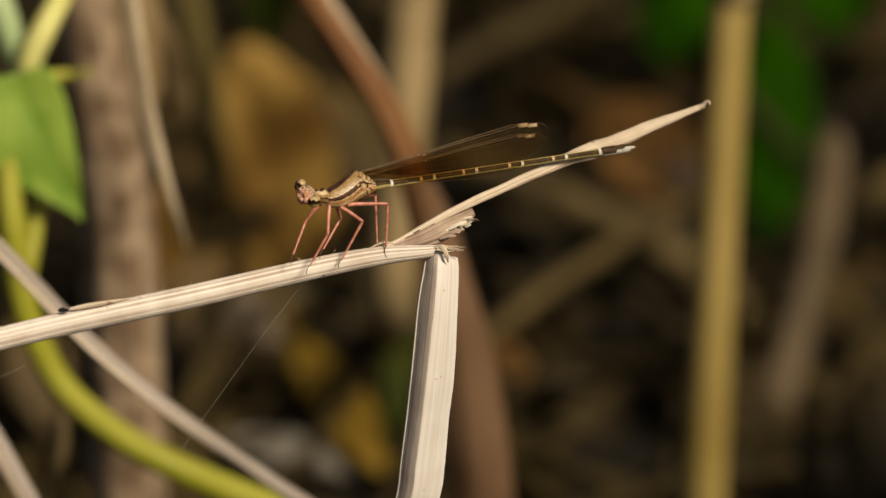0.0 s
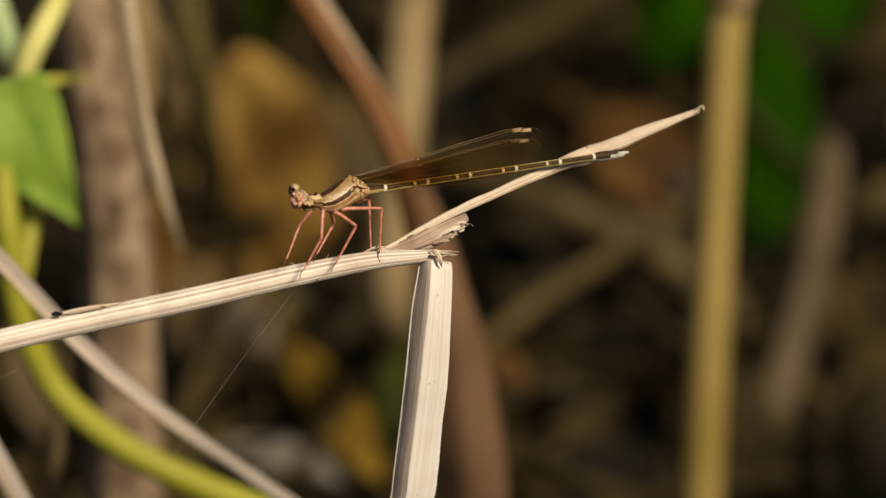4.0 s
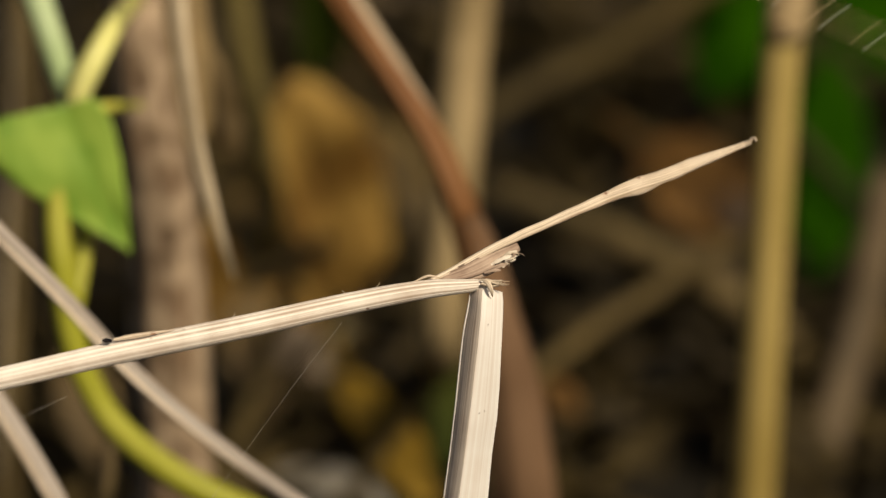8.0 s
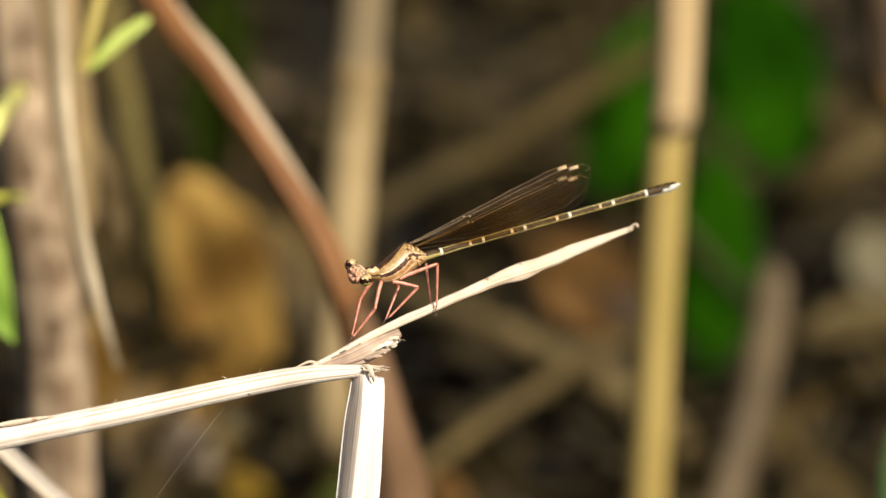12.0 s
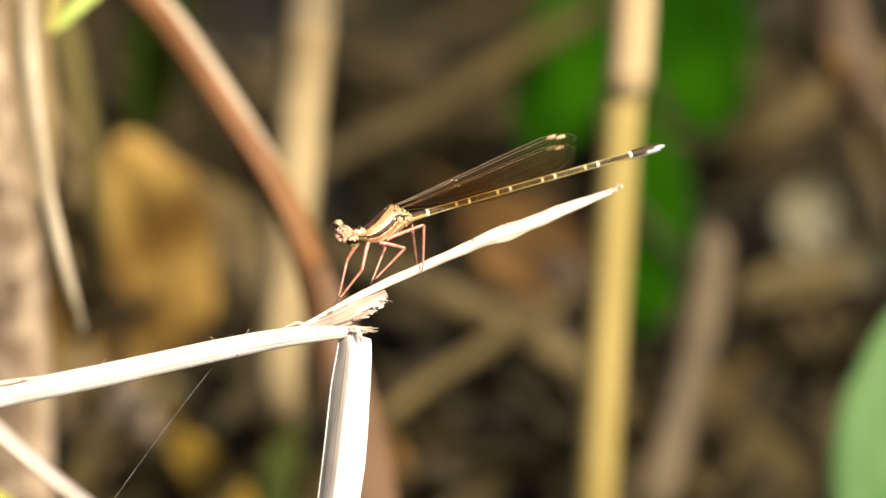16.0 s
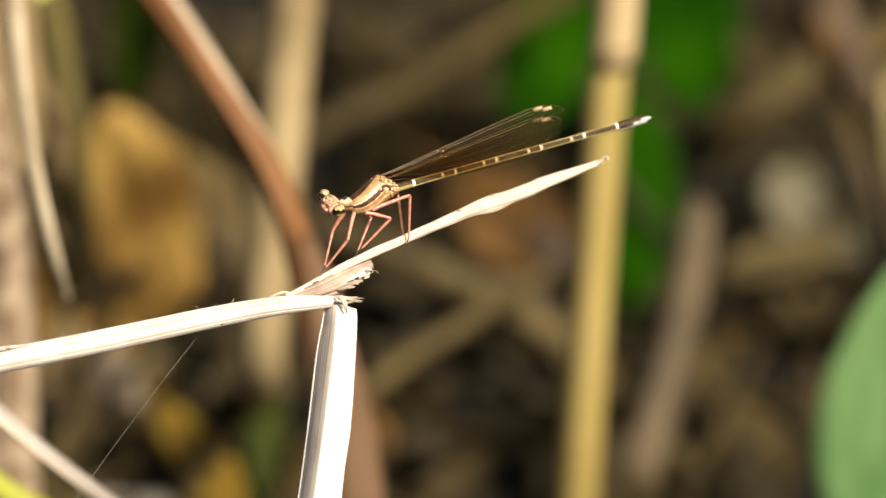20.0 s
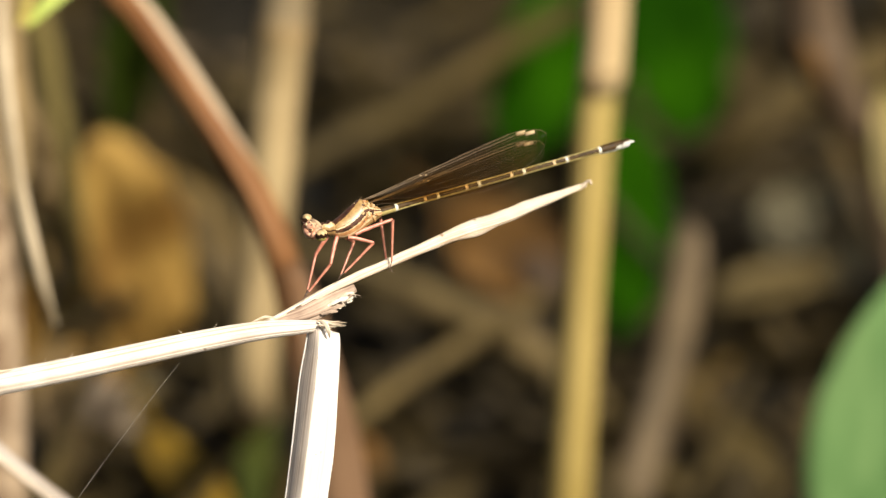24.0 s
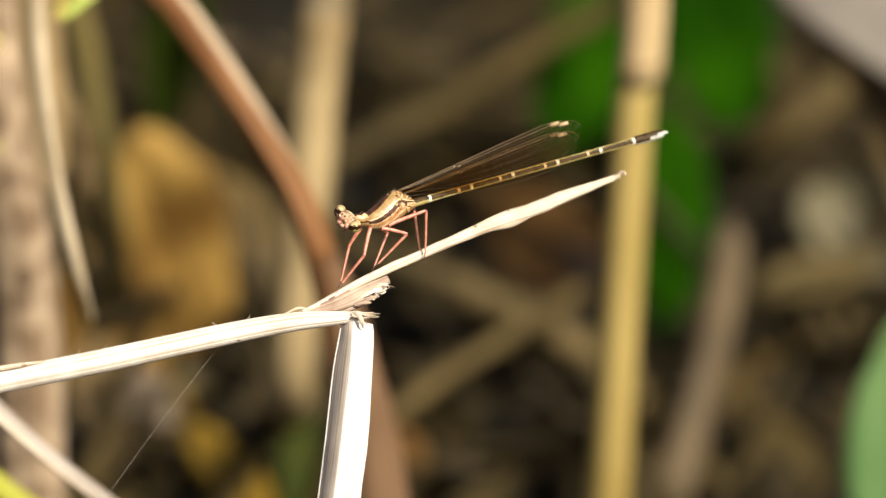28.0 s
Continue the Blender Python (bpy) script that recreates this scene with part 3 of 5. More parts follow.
def rolled_leaf(foot, reed, s):
    """A narrow leaf, half rolled: an open gutter with a thick rim."""
    c = world_pts(s)
    t = np.gradient(c, axis=0)
    t /= np.linalg.norm(t, axis=1)[:, None]
    away = np.array(AX_W)
    a = np.cross(t, away)
    a /= np.linalg.norm(a, axis=1)[:, None]
    b = np.cross(a, t)
    n, k = len(c), 16
    verts, uvs = [], []
    for layer in (0, 1):
        for i in range(n):
            f = i / n
            twist = 0.35 + 0.5 * math.sin(f * 5.0)
            for j in range(k):
                q = j / (k - 1) * 2 - 1
                th = q * 2.1 + twist
                r = s[i, 3] * 0.001 * (1 - 0.10 * layer) * (1 + 0.05 * math.sin(j * 2.4 + i * 0.05) + 0.15 * noise.noise(Vector((f * 18, q * 1.5, 4))))
                verts.append(c[i] + a[i] * math.sin(th) * r * 1.05 - b[i] * math.cos(th) * r * 0.55)
                uvs.append((i * 0.0003, q * r * 3))
    m = n * k
    faces = []
    for i in range(n - 1):
        for j in range(k - 1):
            p = i * k + j
            faces += [(p, p + 1, p + k + 1, p + k), (m + p, m + p + k, m + p + k + 1, m + p + 1)]
        for j, flip in ((0, 0), (k - 1, 1)):
            p = i * k + j
            f = (p, p + k, m + p + k, m + p)
            faces.append(f[::-1] if flip else f)
    part_mesh("narrow_leaf", shifted(mesh_from("narrow_leaf", verts, faces, M_STRAW_LEAF, uvs), foot), reed, "narrow bleached leaf, half rolled")


def blade(foot, reed, left, crease, right):
    n = 90
    l, c, r = (world_pts(spline(p, n)) for p in (left, crease, right))
    away = np.array(AX_W) * 0.00016
    for name, e0, e1, mat, label in (("blade_half", l, c, M_BLADE_SHADE, "inner half of the folded blade, shade side painted greyer"), ("blade_half", c, r, M_BLADE, "pale outer half of the folded blade")):
        k = 40
        verts, uvs = [], []
        for layer in (0, 1):
            for i in range(n):
                for j in range(k):
                    q = j / (k - 1)
                    rib = 0.0000012 * math.sin(j * 2.1) + 0.00006 * noise.noise(Vector((i * 0.13, q * 2, 7)))
                    bow = -0.00018 * math.sin(q * math.pi)
                    fray = 0.00005 * noise.noise(Vector((i * 0.35, j, 3))) * (1 if j in (0, k - 1) else 0)
                    p = e0[i] * (1 - q) + e1[i] * q + np.array(AX_W) * (rib + bow) + layer * away + np.array(AX_U) * fray
                    verts.append(p)
                    uvs.append((i * 0.001, q * 0.002))
        m = n * k
        faces = []
        for i in range(n - 1):
            for j in range(k - 1):
                p = i * k + j
                faces += [(p, p + k, p + k + 1, p + 1), (m + p, m + p + 1, m + p + k + 1, m + p + k)]
            for j, flip in ((0, 1), (k - 1, 0)):
                p = i * k + j
                f = (p, p + k, m + p + k, m + p)
                faces.append(f[::-1] if flip else f)
        for j in range(k - 1):
            faces.append((j, j + 1, m + j + 1, m + j))
        if mat is M_BLADE_SHADE:
            rim = world_pts(spline(left, 60))
            part_mesh("blade_rim", shifted(tube_mesh("blade_rim", rim, [0.00009] * 60, M_BLADE, 8), foot), reed, "thin pale rim of the blade")
        part_mesh(name, shifted(mesh_from(name, verts, faces, mat, uvs), foot), reed, label)


build_reed()


# ---- stalks round it ----
def build_stalk(name, rows, mat, label, category, n=70, sides=16, flat=1.0, ribs=(0, 0), group="", seed=0, wobble=0.03, root=True, extra=None):
    rows = grounded(rows) if root else rows
    foot = world_pts([rows[-1]])[0]
    t = thing(name, foot, label, category, group)
    part_mesh("stalk", stalk_mesh("stalk", rows, mat, foot, n, sides, flat, ribs, wobble, seed), t)
    rng = np.random.default_rng(seed + 90)
    for a, b, side, share, m, nm, lab in (extra or ()):
        s = spline(rows, n)[int(a * (n - 1)):int(b * (n - 1)) + 1]
        c = world_pts(s)
        tan = np.gradient(c, axis=0)
        tan /= np.linalg.norm(tan, axis=1)[:, None]
        across = np.cross(tan, np.array(AX_W))
        off = across * math.cos(side) + np.cross(across, tan) * math.sin(side)
        f = np.linspace(0, 1, len(s))
        rad = s[:, 3] * 0.001
        c = c + off * (rad * (1.0 - share * 0.55))[:, None]
        me = tube_mesh(nm, c, rad * share * np.sqrt(np.clip(np.sin(np.pi * (0.04 + 0.92 * f)), 0.01, 1)) + 0.00005, m, 14, 0.9, (3, 0.05), 0.05, seed=seed)
        part_mesh(nm, shifted(me, foot), t, lab)
    return t


def build_cane(name, rows, node_at, mats, label, group):
    """A jointed cane: internodes with a thickened dark ring between them. node_at: shares of its length."""
    rows = grounded(rows)
    foot = world_pts([rows[-1]])[0]
    t = thing(name, foot, label, "cane", group)
    s = spline(rows, 200)
    cuts = [0] + [int(f * 199) for f in node_at] + [199]
    for i in range(len(cuts) - 1):
        q = s[cuts[i]:cuts[i + 1] + 1].copy()
        k = np.arange(len(q))
        q[:, 3] *= 1 + 0.06 * np.exp(-k / 2.0) + 0.06 * np.exp(-k[::-1] / 2.0)
        part_mesh("internode", shifted(tube_mesh("internode", world_pts(q), q[:, 3] * 0.001, mats[min(i, len(mats) - 1)], 20, 1.0, (7, 0.012), 0.01, seed=i), foot), t)
        if i:
            c = s[cuts[i]]
            d = s[cuts[i] + 1] - s[cuts[i] - 1]
            d = d[:3] / np.linalg.norm(d[:3])
            q = [(*(c[:3] + d * a), c[3] * b) for a, b in ((-1.3, 1.02), (-0.8, 1.09), (0, 1.13), (0.8, 1.08), (1.3, 1.02))]
            q = np.array(q)
            part_mesh("node_ring", shifted(tube_mesh("node_ring", world_pts(q), q[:, 3] * 0.001, M_NODE, 20), foot), t, "dark ring at the joint")
    return t


build_cane("cane", rr([(20.5, 97.0, 160), (18.9, 28.1, 172), (18.2, 22.7, 174), (17.1, 0.0, 182), (15.9, -29.1, 194)], 2.6, 2.44, 2.24, 2.28, 2.38), [0.204], [M_CANE_TOP, M_CANE],
           "upright straw-yellow cane with a darker joint", "canes behind the reed")
build_cane("cane", rr([(-14.6, 85.8, 190), (-18.1, 27.3, 205), (-18.8, 17.6, 207), (-19.9, 0.5, 210), (-21.0, -15.2, 216), (-21.4, -16.4, 249), (-21.8, -17.8, 304)], 2.7, 2.75, 2.65, 2.6, 2.4), [0.111], [M_TAN_DULL, M_TAN],
           "tan dry cane with a dark joint, rooted in the litter", "canes behind the reed")
RED_REED = build_stalk("red_reed_stalk", rr([(-46.0, 46.4, 138), (-36.7, 31.9, 130), (-31.8, 26.1, 127), (-27.3, 20.0, 125), (-23.2, 14.0, 124), (-19.3, 8.0, 124), (-16.6, 1.9, 124), (-14.4, -5.0, 127), (-12.9, -12.0, 129), (-11.4, -19.0, 132), (-10.2, -27.0, 135), (-9.5, -34.0, 139)], 1.5, 1.55, 1.5, 1.55, 1.75, 1.9, 2.1, 2.2),
                       M_RED, "reddish brown reed stalk, pale edged, in a wide pinkish sheath", "stalk", n=110, sides=24, ribs=(5, 0.05), seed=1,
                       # The pale edge strip also carries the highlight on the reed's right side.
                       extra=((0.0, 0.37, -0.1, 0.6, M_SHEATH_PALE, "sheath_edge", "pale dry sheath edge, its highlight painted in"), (0.2, 0.5, -1.9, 0.35, M_RED, "rib", "")))
rows = grounded(rr([(-15.9, 0.5, 124), (-14.0, -5.0, 127), (-12.3, -12.0, 129), (-10.6, -19.0, 132), (-9.5, -27.0, 135), (-8.8, -34.0, 139)], 1.7, 2.3, 2.8, 3.2, 3.45, 3.5))
part_mesh("lower_sheath", stalk_mesh("lower_sheath", rows, M_PINKSHEATH, RED_REED.location, 80, 28, 0.8, (7, 0.025), 0.03, 14), RED_REED, "wide papery pinkish brown sheath")


CULM = build_stalk("broad_culm", rr([(-56.0, 70.3, 118), (-53.2, 31.2, 130), (-52.1, 19.5, 132), (-51.0, 9.6, 136), (-49.9, 2.2, 141), (-49.2, -7.0, 147), (-48.8, -19.5, 153), (-48.5, -28.0, 157)], 2.9, 2.9, 3.1, 3.7, 3.9, 4.0, 4.0),
                   M_CULM, "broad pinkish brown dry culm with streaked papery bark", "stalk", n=90, sides=28, ribs=(6, 0.06), wobble=0.04, seed=2,
                   extra=((0.28, 0.5, -2.3, 0.45, M_SHEATH_PALE, "bark_strip", "pale papery strip of bark"), (0.3, 0.75, -1.3, 0.4, M_CULM, "bark_strip", "")))
part_mesh("upper_sheath", leaf_mesh("upper_sheath", (-50.0, 42.0, 136), (-46.2, 6.6, 139), 6.6, M_OLIVE_STRIP, (0.1, 0.1, -0.95), -0.35, 0.02, 0.55, CULM.location, seed=52, crinkle=0.03, pw=0.3, wavy=0.6), CULM, "olive-tan upper sheath, ragged at its lower end")
part_mesh("sheath_flap", leaf_mesh("sheath_flap", (-45.8, 18.5, 150), (-42.2, 5.5, 154), 4.6, M_BROWN_LIT, (0.2, 0.2, -0.95), -0.2, 0.04, 0.5, CULM.location, seed=53, crinkle=0.05, pw=0.5), CULM, "curled brownish flap of the sheath")
build_stalk("pinkish_stalk", rr([(-70.0, 55.5, 180), (-70.0, 27.6, 195), (-70.0, 10.8, 205), (-71.4, -9.0, 215), (-72.4, -33.1, 225)], 1.6, 1.7, 1.6), M_TWIG_MID, "dull brown stalk behind the vine", "stalk", sides=16, ribs=(5, 0.05), seed=8,
            extra=((0.1, 0.6, -2.0, 0.4, M_HANG, "bark_strip", ""),))
build_stalk("olive_culm", rr([(-53.0, 76.3, 215), (-48.6, 34.0, 230), (-46.6, 24.0, 235), (-44.6, 12.0, 241), (-43.6, 2.6, 252), (-44.0, -7.1, 290)], 1.5, 1.6, 1.6, 1.5), M_OLIVE, "dull olive-brown stalk beside the broad culm", "stalk", sides=20, ribs=(5, 0.05), seed=3, extra=((0.3, 0.7, -2.0, 0.4, M_TWIG, "bark_strip", ""),))


# The pale straw strips on both grey stalks imitate a highlight along the edge.
build_stalk("near_grey_stalk", rr([(-76.2, 11.8, 52), (-66.1, 2.7, 57), (-61.5, -1.8, 59), (-54.6, -8.6, 61), (-48.3, -15.3, 63), (-42.5, -20.5, 65), (-36.7, -25.0, 67), (-29.2, -30.3, 70), (-17.7, -38.1, 76), (-3.7, -48.8, 86)], 0.8, 0.84, 0.84, 0.8, 0.78, 0.75), M_GREY,
            "thin greyish straw stalk slanting behind the reed", "stalk", sides=20, flat=0.8, ribs=(9, 0.04), group="slanting grey stalks", seed=5, extra=((0.1, 0.55, -2.4, 0.4, M_STRAW_LEAF, "sheath_edge", "pale strip painting the highlight along the stalk"),))
build_stalk("near_grey_stalk", rr([(-73.1, -6.5, 67), (-65.7, -14.8, 70), (-62.2, -19.4, 72), (-58.6, -25.1, 74), (-55.3, -31.0, 76), (-51.3, -39.0, 80), (-47.4, -48.6, 86)], 0.98, 0.98, 0.9), M_GREY,
            "thin pinkish grey stalk leaning low", "stalk", sides=20, flat=0.8, ribs=(9, 0.04), group="slanting grey stalks", seed=6, extra=((0.1, 0.6, -2.4, 0.4, M_STRAW_LEAF, "sheath_edge", "pale strip painting the highlight along the stalk"),))
build_stalk("thin_stem", rr([(-54.3, -15.5, 118), (-53.9, -20.0, 118), (-53.2, -24.5, 118), (-53.4, -29.0, 119), (-54.6, -34.1, 120)], 0.5, 0.65, 0.75), M_TWIG_MID, "thin greyish wiry stem by the vine", "stem", sides=10, seed=31,
            extra=((0.2, 0.5, -2.0, 0.4, M_GREYTWIG, "sheath", ""),))
# a dry leaf that hangs from the culm's height, anchored on its own stalk above
build_stalk("hanging_dry_leaf", rr([(-39.8, -6.6, 108), (-40.8, -3.0, 104), (-42.2, 2.3, 102), (-43.6, 8.3, 101), (-44.6, 14.2, 101), (-45.5, 20.2, 101), (-46.3, 28.6, 101), (-46.8, 35.8, 103), (-48.5, 62.2, 104), (-50.5, 74.5, 118)], 0.25, 0.5, 0.62, 0.72, 0.8, 1.0, 1.0, 1.0, 1.0),
            M_HANG, "dry greyish straw leaf hanging from the broad culm", "dry leaf", flat=0.45, root=False, ribs=(4, 0.06), seed=7, extra=((0.12, 0.7, 0.2, 0.35, M_STRAW_LEAF, "midrib", "pale midrib"),))


# ---- the green vine ----
def build_vine():
    rows = grounded(rr([(-57.3, 10.1, 104), (-58.5, 1.0, 104), (-57.8, -6.2, 104), (-56.7, -13.4, 105), (-54.8, -18.5, 106), (-51.7, -23.1, 107), (-45.7, -27.9, 109), (-38.6, -31.5, 111), (-30.9, -34.7, 114), (-19.5, -39.0, 119), (-8.6, -43.6, 124)], 1.1, 1.5, 1.5, 1.5, 1.6, 1.6, 1.5))
    foot = world_pts([rows[-1]])[0]
    vine = thing("green_vine", foot, "yellow-green twining vine with a fresh pointed leaf", "vine")
    part_mesh("stem", stalk_mesh("stem", rows, M_VINE, foot, 100, 16), vine)
    part_mesh("stem", stalk_mesh("stem", rr([(-57.0, 9.9, 106), (-55.7, 2.8, 108), (-55.8, -3.8, 108), (-56.8, -12.2, 106)], 0.8, 1.0, 1.0, 0.9), M_VINE, foot, 40, 14), vine)
    part_mesh("shoot", stalk_mesh("shoot", rr([(-71.4, 53.0, 122), (-65.8, 34.1, 118), (-62.1, 23.7, 114), (-59.4, 16.5, 112), (-57.0, 10.3, 109)], 1.6, 1.6, 1.6, 1.2), M_PALEGREEN, foot, 50, 16), vine, "pale green upright shoot")
    part_mesh("petiole", stalk_mesh("petiole", rr([(-51.8, 29.6, 196), (-52.4, 25.4, 160), (-52.2, 22.0, 118), (-53.2, 19.8, 110), (-54.7, 16.6, 107), (-56.3, 13.3, 107), (-57.2, 10.4, 108)], 0.9, 0.95, 1.0, 1.1, 1.25, 1.3, 1.0), M_PETIOLE, foot, 40, 14), vine, "bright yellow leaf stalk")
    part_mesh("petiole", stalk_mesh("petiole", rr([(-56.9, 10.3, 108), (-54.4, 11.0, 110), (-52.1, 11.3, 112), (-50.6, 11.4, 118)], 0.7, 0.6, 0.3), M_VINE, foot, 24, 12), vine)
    part_mesh("leaf", leaf_mesh("leaf", (-57.0, 11.3, 102), (-50.4, -4.4, 105), 9.0, M_LEAF, (-0.05, 0.3, -0.93), 0.1, 0.02, 0.24, foot, seed=1, crinkle=0.012, pw=1.15, halves=(0.7, 2.3), sweep=0.3, wavy=0.4), vine, "fresh green leaf, pointed at its tip")
    part_mesh("leaf", leaf_mesh("leaf", (-37.0, 30.9, 106), (-43.9, 24.6, 104), 1.8, M_YOUNG, (0.1, 0.7, -0.7), 0.2, 0.06, 0.4, foot, seed=3), vine, "small yellow-green young leaf")
    part_mesh("side_stem", stalk_mesh("side_stem", rr([(-44.0, 25.0, 104), (-43.3, 28.0, 104), (-42.5, 32.3, 105), (-41.4, 37.1, 108), (-42.0, 46.0, 116), (-50.0, 50.0, 124), (-64.0, 42.0, 121)], 0.8, 0.75, 0.8, 0.9), M_VINE_DULL, foot, 40, 12), vine, "ochre-yellow side stem")


build_vine()


# ---- leaves behind ----
def single_leaf(name, p0, p1, width, mat, label, seed, face=(0.1, 0.6, -0.8), fold=0.2, curl=0.08, belly=0.45, crinkle=0.04, stem=True, group="", pw=0.8):
    base = Vector(world_pts([p1])[0])
    t = thing(name, base, label, "leaf", group)
    part_mesh("leaf_blade", leaf_mesh("leaf_blade", p0, p1, width, mat, face, fold, curl, belly, base, crinkle=crinkle, seed=seed, pw=pw), t)
    mid = spline([p0, (np.array(p0) + np.array(p1)) / 2, p1], 16)
    f = np.array(face, float)
    mid[:, :3] += f / np.linalg.norm(f) * 0.05 - (f / np.linalg.norm(f)) * (curl * np.linalg.norm(np.array(p1) - np.array(p0)) * 4 * (np.linspace(0, 1, 16) - 0.5) ** 2)[:, None]
    part_mesh("midrib", shifted(tube_mesh("midrib", world_pts(mid), np.linspace(0.0005, 0.0001, 16), mat, 8), base), t)
    if stem:
        d = np.array(p0) - np.array(p1)
        d = d / np.linalg.norm(d)
        a = np.array(p0) - d * 1.0
        s = spline([a, a + d * 5 + np.array((0.6, 0, 1)), a + d * 10 + np.array((2, 0, 3))], 10)
        part_mesh("leaf_stalk", shifted(tube_mesh("leaf_stalk", world_pts(s), np.linspace(0.0006, 0.0004, 10), mat, 8), base), t)
    return t


single_leaf("dead_leaf", (-40.8, 14.6, 262), (-32.4, -11.0, 285), 15, M_OCHRE, "large ochre dead leaf, upright among the stalks", 11, (0.2, 0.3, -0.9), 0.12, 0.05, 0.5, pw=0.5, stem=False)
single_leaf("dead_leaf", (-52.8, -0.9, 240), (-46.2, -20.0, 262), 9, M_OCHRE, "dull tan dead leaf propped on litter", 12, (0.4, 0.3, -0.8))
single_leaf("dead_leaf", (-33.9, -18.4, 246), (-22.4, -34.1, 230), 6.8, M_YELLOW, "small olive-yellow dead leaf on the litter", 13, (0.2, 0.45, -0.85), 0.15, 0.05, 0.5, pw=0.55)
single_leaf("dead_leaf", (-41.3, -12.4, 285), (-33.8, -20.8, 276), 8, M_PALE, "pale grey curled dead leaf on the litter", 14, crinkle=0.09)
single_leaf("dead_leaf", (-42.0, -30.4, 237), (-26.5, -34.6, 230), 6.5, M_BLEACHED, "whitish grey dead leaf lying flat", 15, (0.2, 0.75, -0.6), stem=False)
single_leaf("dead_leaf", (0.8, 8.3, 306), (17.2, -2.3, 296), 12, M_RUSSET, "russet brown dead leaf caught on twigs", 16, (0.1, 0.3, -0.95), 0.08, 0.02, pw=0.6)
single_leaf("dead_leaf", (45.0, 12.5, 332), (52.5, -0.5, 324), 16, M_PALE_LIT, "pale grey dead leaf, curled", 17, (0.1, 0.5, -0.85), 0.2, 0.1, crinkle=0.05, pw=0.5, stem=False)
build_stalk("pinkish_stalk", rr([(40.5, 58.3, 235), (44.1, 32.6, 250), (46.0, 26.6, 252), (48.4, 21.8, 256), (52.2, 15.5, 262), (55.8, 2.0, 272)], 3.6, 3.6, 3.4, 2.8, 2.2, 1.6), M_PINK, "pinkish grey papery stalk leaning over", "stalk", sides=16, ribs=(5, 0.06), seed=9,
            extra=((0.1, 0.6, -2.0, 0.4, M_RUSSET, "bark_strip", "brown strip of bark"),))
single_leaf("dead_leaf", (50.9, 22.0, 330), (56.8, 4.0, 322), 5, M_BROWN, "narrow ochre dead leaf", 19)
single_leaf("dead_leaf", (-56.3, -7.5, 268), (-45.4, -22.8, 250), 9, M_PALE, "tan dead leaf leaning on the litter", 60, (0.2, 0.3, -0.9), 0.1, 0.03)
single_leaf("dead_leaf", (-47.4, -3.3, 285), (-38.3, -15.4, 268), 8, M_OCHRE, "ochre-brown dead leaf on the litter", 61, (0.2, 0.3, -0.9), 0.1, 0.03)
single_leaf("dead_leaf", (34.0, -17.5, 278), (43.0, -28.2, 262), 8, M_TWIG_PALE, "dark brown dead leaf lying flat", 63, (0.1, 0.5, -0.85), 0.1, 0.03)
single_leaf("dead_leaf", (-33.5, 11.8, 300), (-23.2, -4.2, 295), 7, M_BROWN, "brown shrivelled dead leaf", 65, (0.1, 0.3, -0.9), 0.1, 0.03)
single_leaf("dead_leaf", (6.0, -3.2, 300), (13.0, -7.6, 292), 5, M_GREYTWIG, "small greyish tan dead leaf on a twig", 66, (0.1, 0.3, -0.9), 0.1, 0.03)
single_leaf("dead_leaf", (34.5, -2.2, 300), (50.5, 2.0, 305), 6, M_TWIG_PALE, "dull brown dead leaf lying flat on the twigs", 71, (0.1, 0.5, -0.85), 0.15, 0.05, stem=False)
single_leaf("dead_leaf", (31.2, -11.5, 288), (33.8, -22.5, 280), 5, M_BROWN, "dull brown dead leaf beside the blunt stalk", 72, (0.2, 0.4, -0.9), 0.12, 0.03, stem=False)
single_leaf("dead_leaf", (-10.2, -20.0, 270), (-6.0, -24.5, 266), 3.6, M_RUSSET, "small orange-brown dead leaf under a twig", 74, (0.1, 0.4, -0.9), 0.1, 0.03, stem=False)
single_leaf("dead_leaf", (22.0, 11.5, 322), (26.0, -1.0, 314), 6, M_OLIVE_DEEP, "dull olive dead leaf behind the cane", 75, (0.1, 0.4, -0.9), 0.1, 0.03, stem=False)
single_leaf("dead_leaf", (11.0, 2.6, 298), (17.0, -2.6, 294), 4.5, M_PINK, "small pinkish brown dead leaf under the russet one", 76, (0.1, 0.4, -0.9), 0.1, 0.03, stem=False)
single_leaf("dead_leaf", (54.0, 24.0, 258), (56.0, 5.0, 250), 5, M_OLIVE, "narrow olive-tan dead leaf by a leaning stalk", 77, (0.1, 0.4, -0.9), 0.1, 0.03, stem=False)
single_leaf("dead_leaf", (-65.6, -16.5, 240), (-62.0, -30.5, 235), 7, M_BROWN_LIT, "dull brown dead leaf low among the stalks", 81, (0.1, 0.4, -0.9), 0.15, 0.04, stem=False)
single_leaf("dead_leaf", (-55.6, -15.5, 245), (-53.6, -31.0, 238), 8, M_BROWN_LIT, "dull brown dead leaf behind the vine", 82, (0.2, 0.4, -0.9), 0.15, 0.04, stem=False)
single_leaf("dead_leaf", (-46.2, -9.2, 256), (-42.0, -25.0, 242), 8, M_OCHRE_DULL, "ochre-brown dead leaf, half shade painted as a duller colour", 83, (0.1, 0.4, -0.9), 0.15, 0.04, stem=False)
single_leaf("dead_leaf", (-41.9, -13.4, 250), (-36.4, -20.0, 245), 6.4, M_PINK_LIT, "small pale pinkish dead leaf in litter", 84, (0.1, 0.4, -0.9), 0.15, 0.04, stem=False)
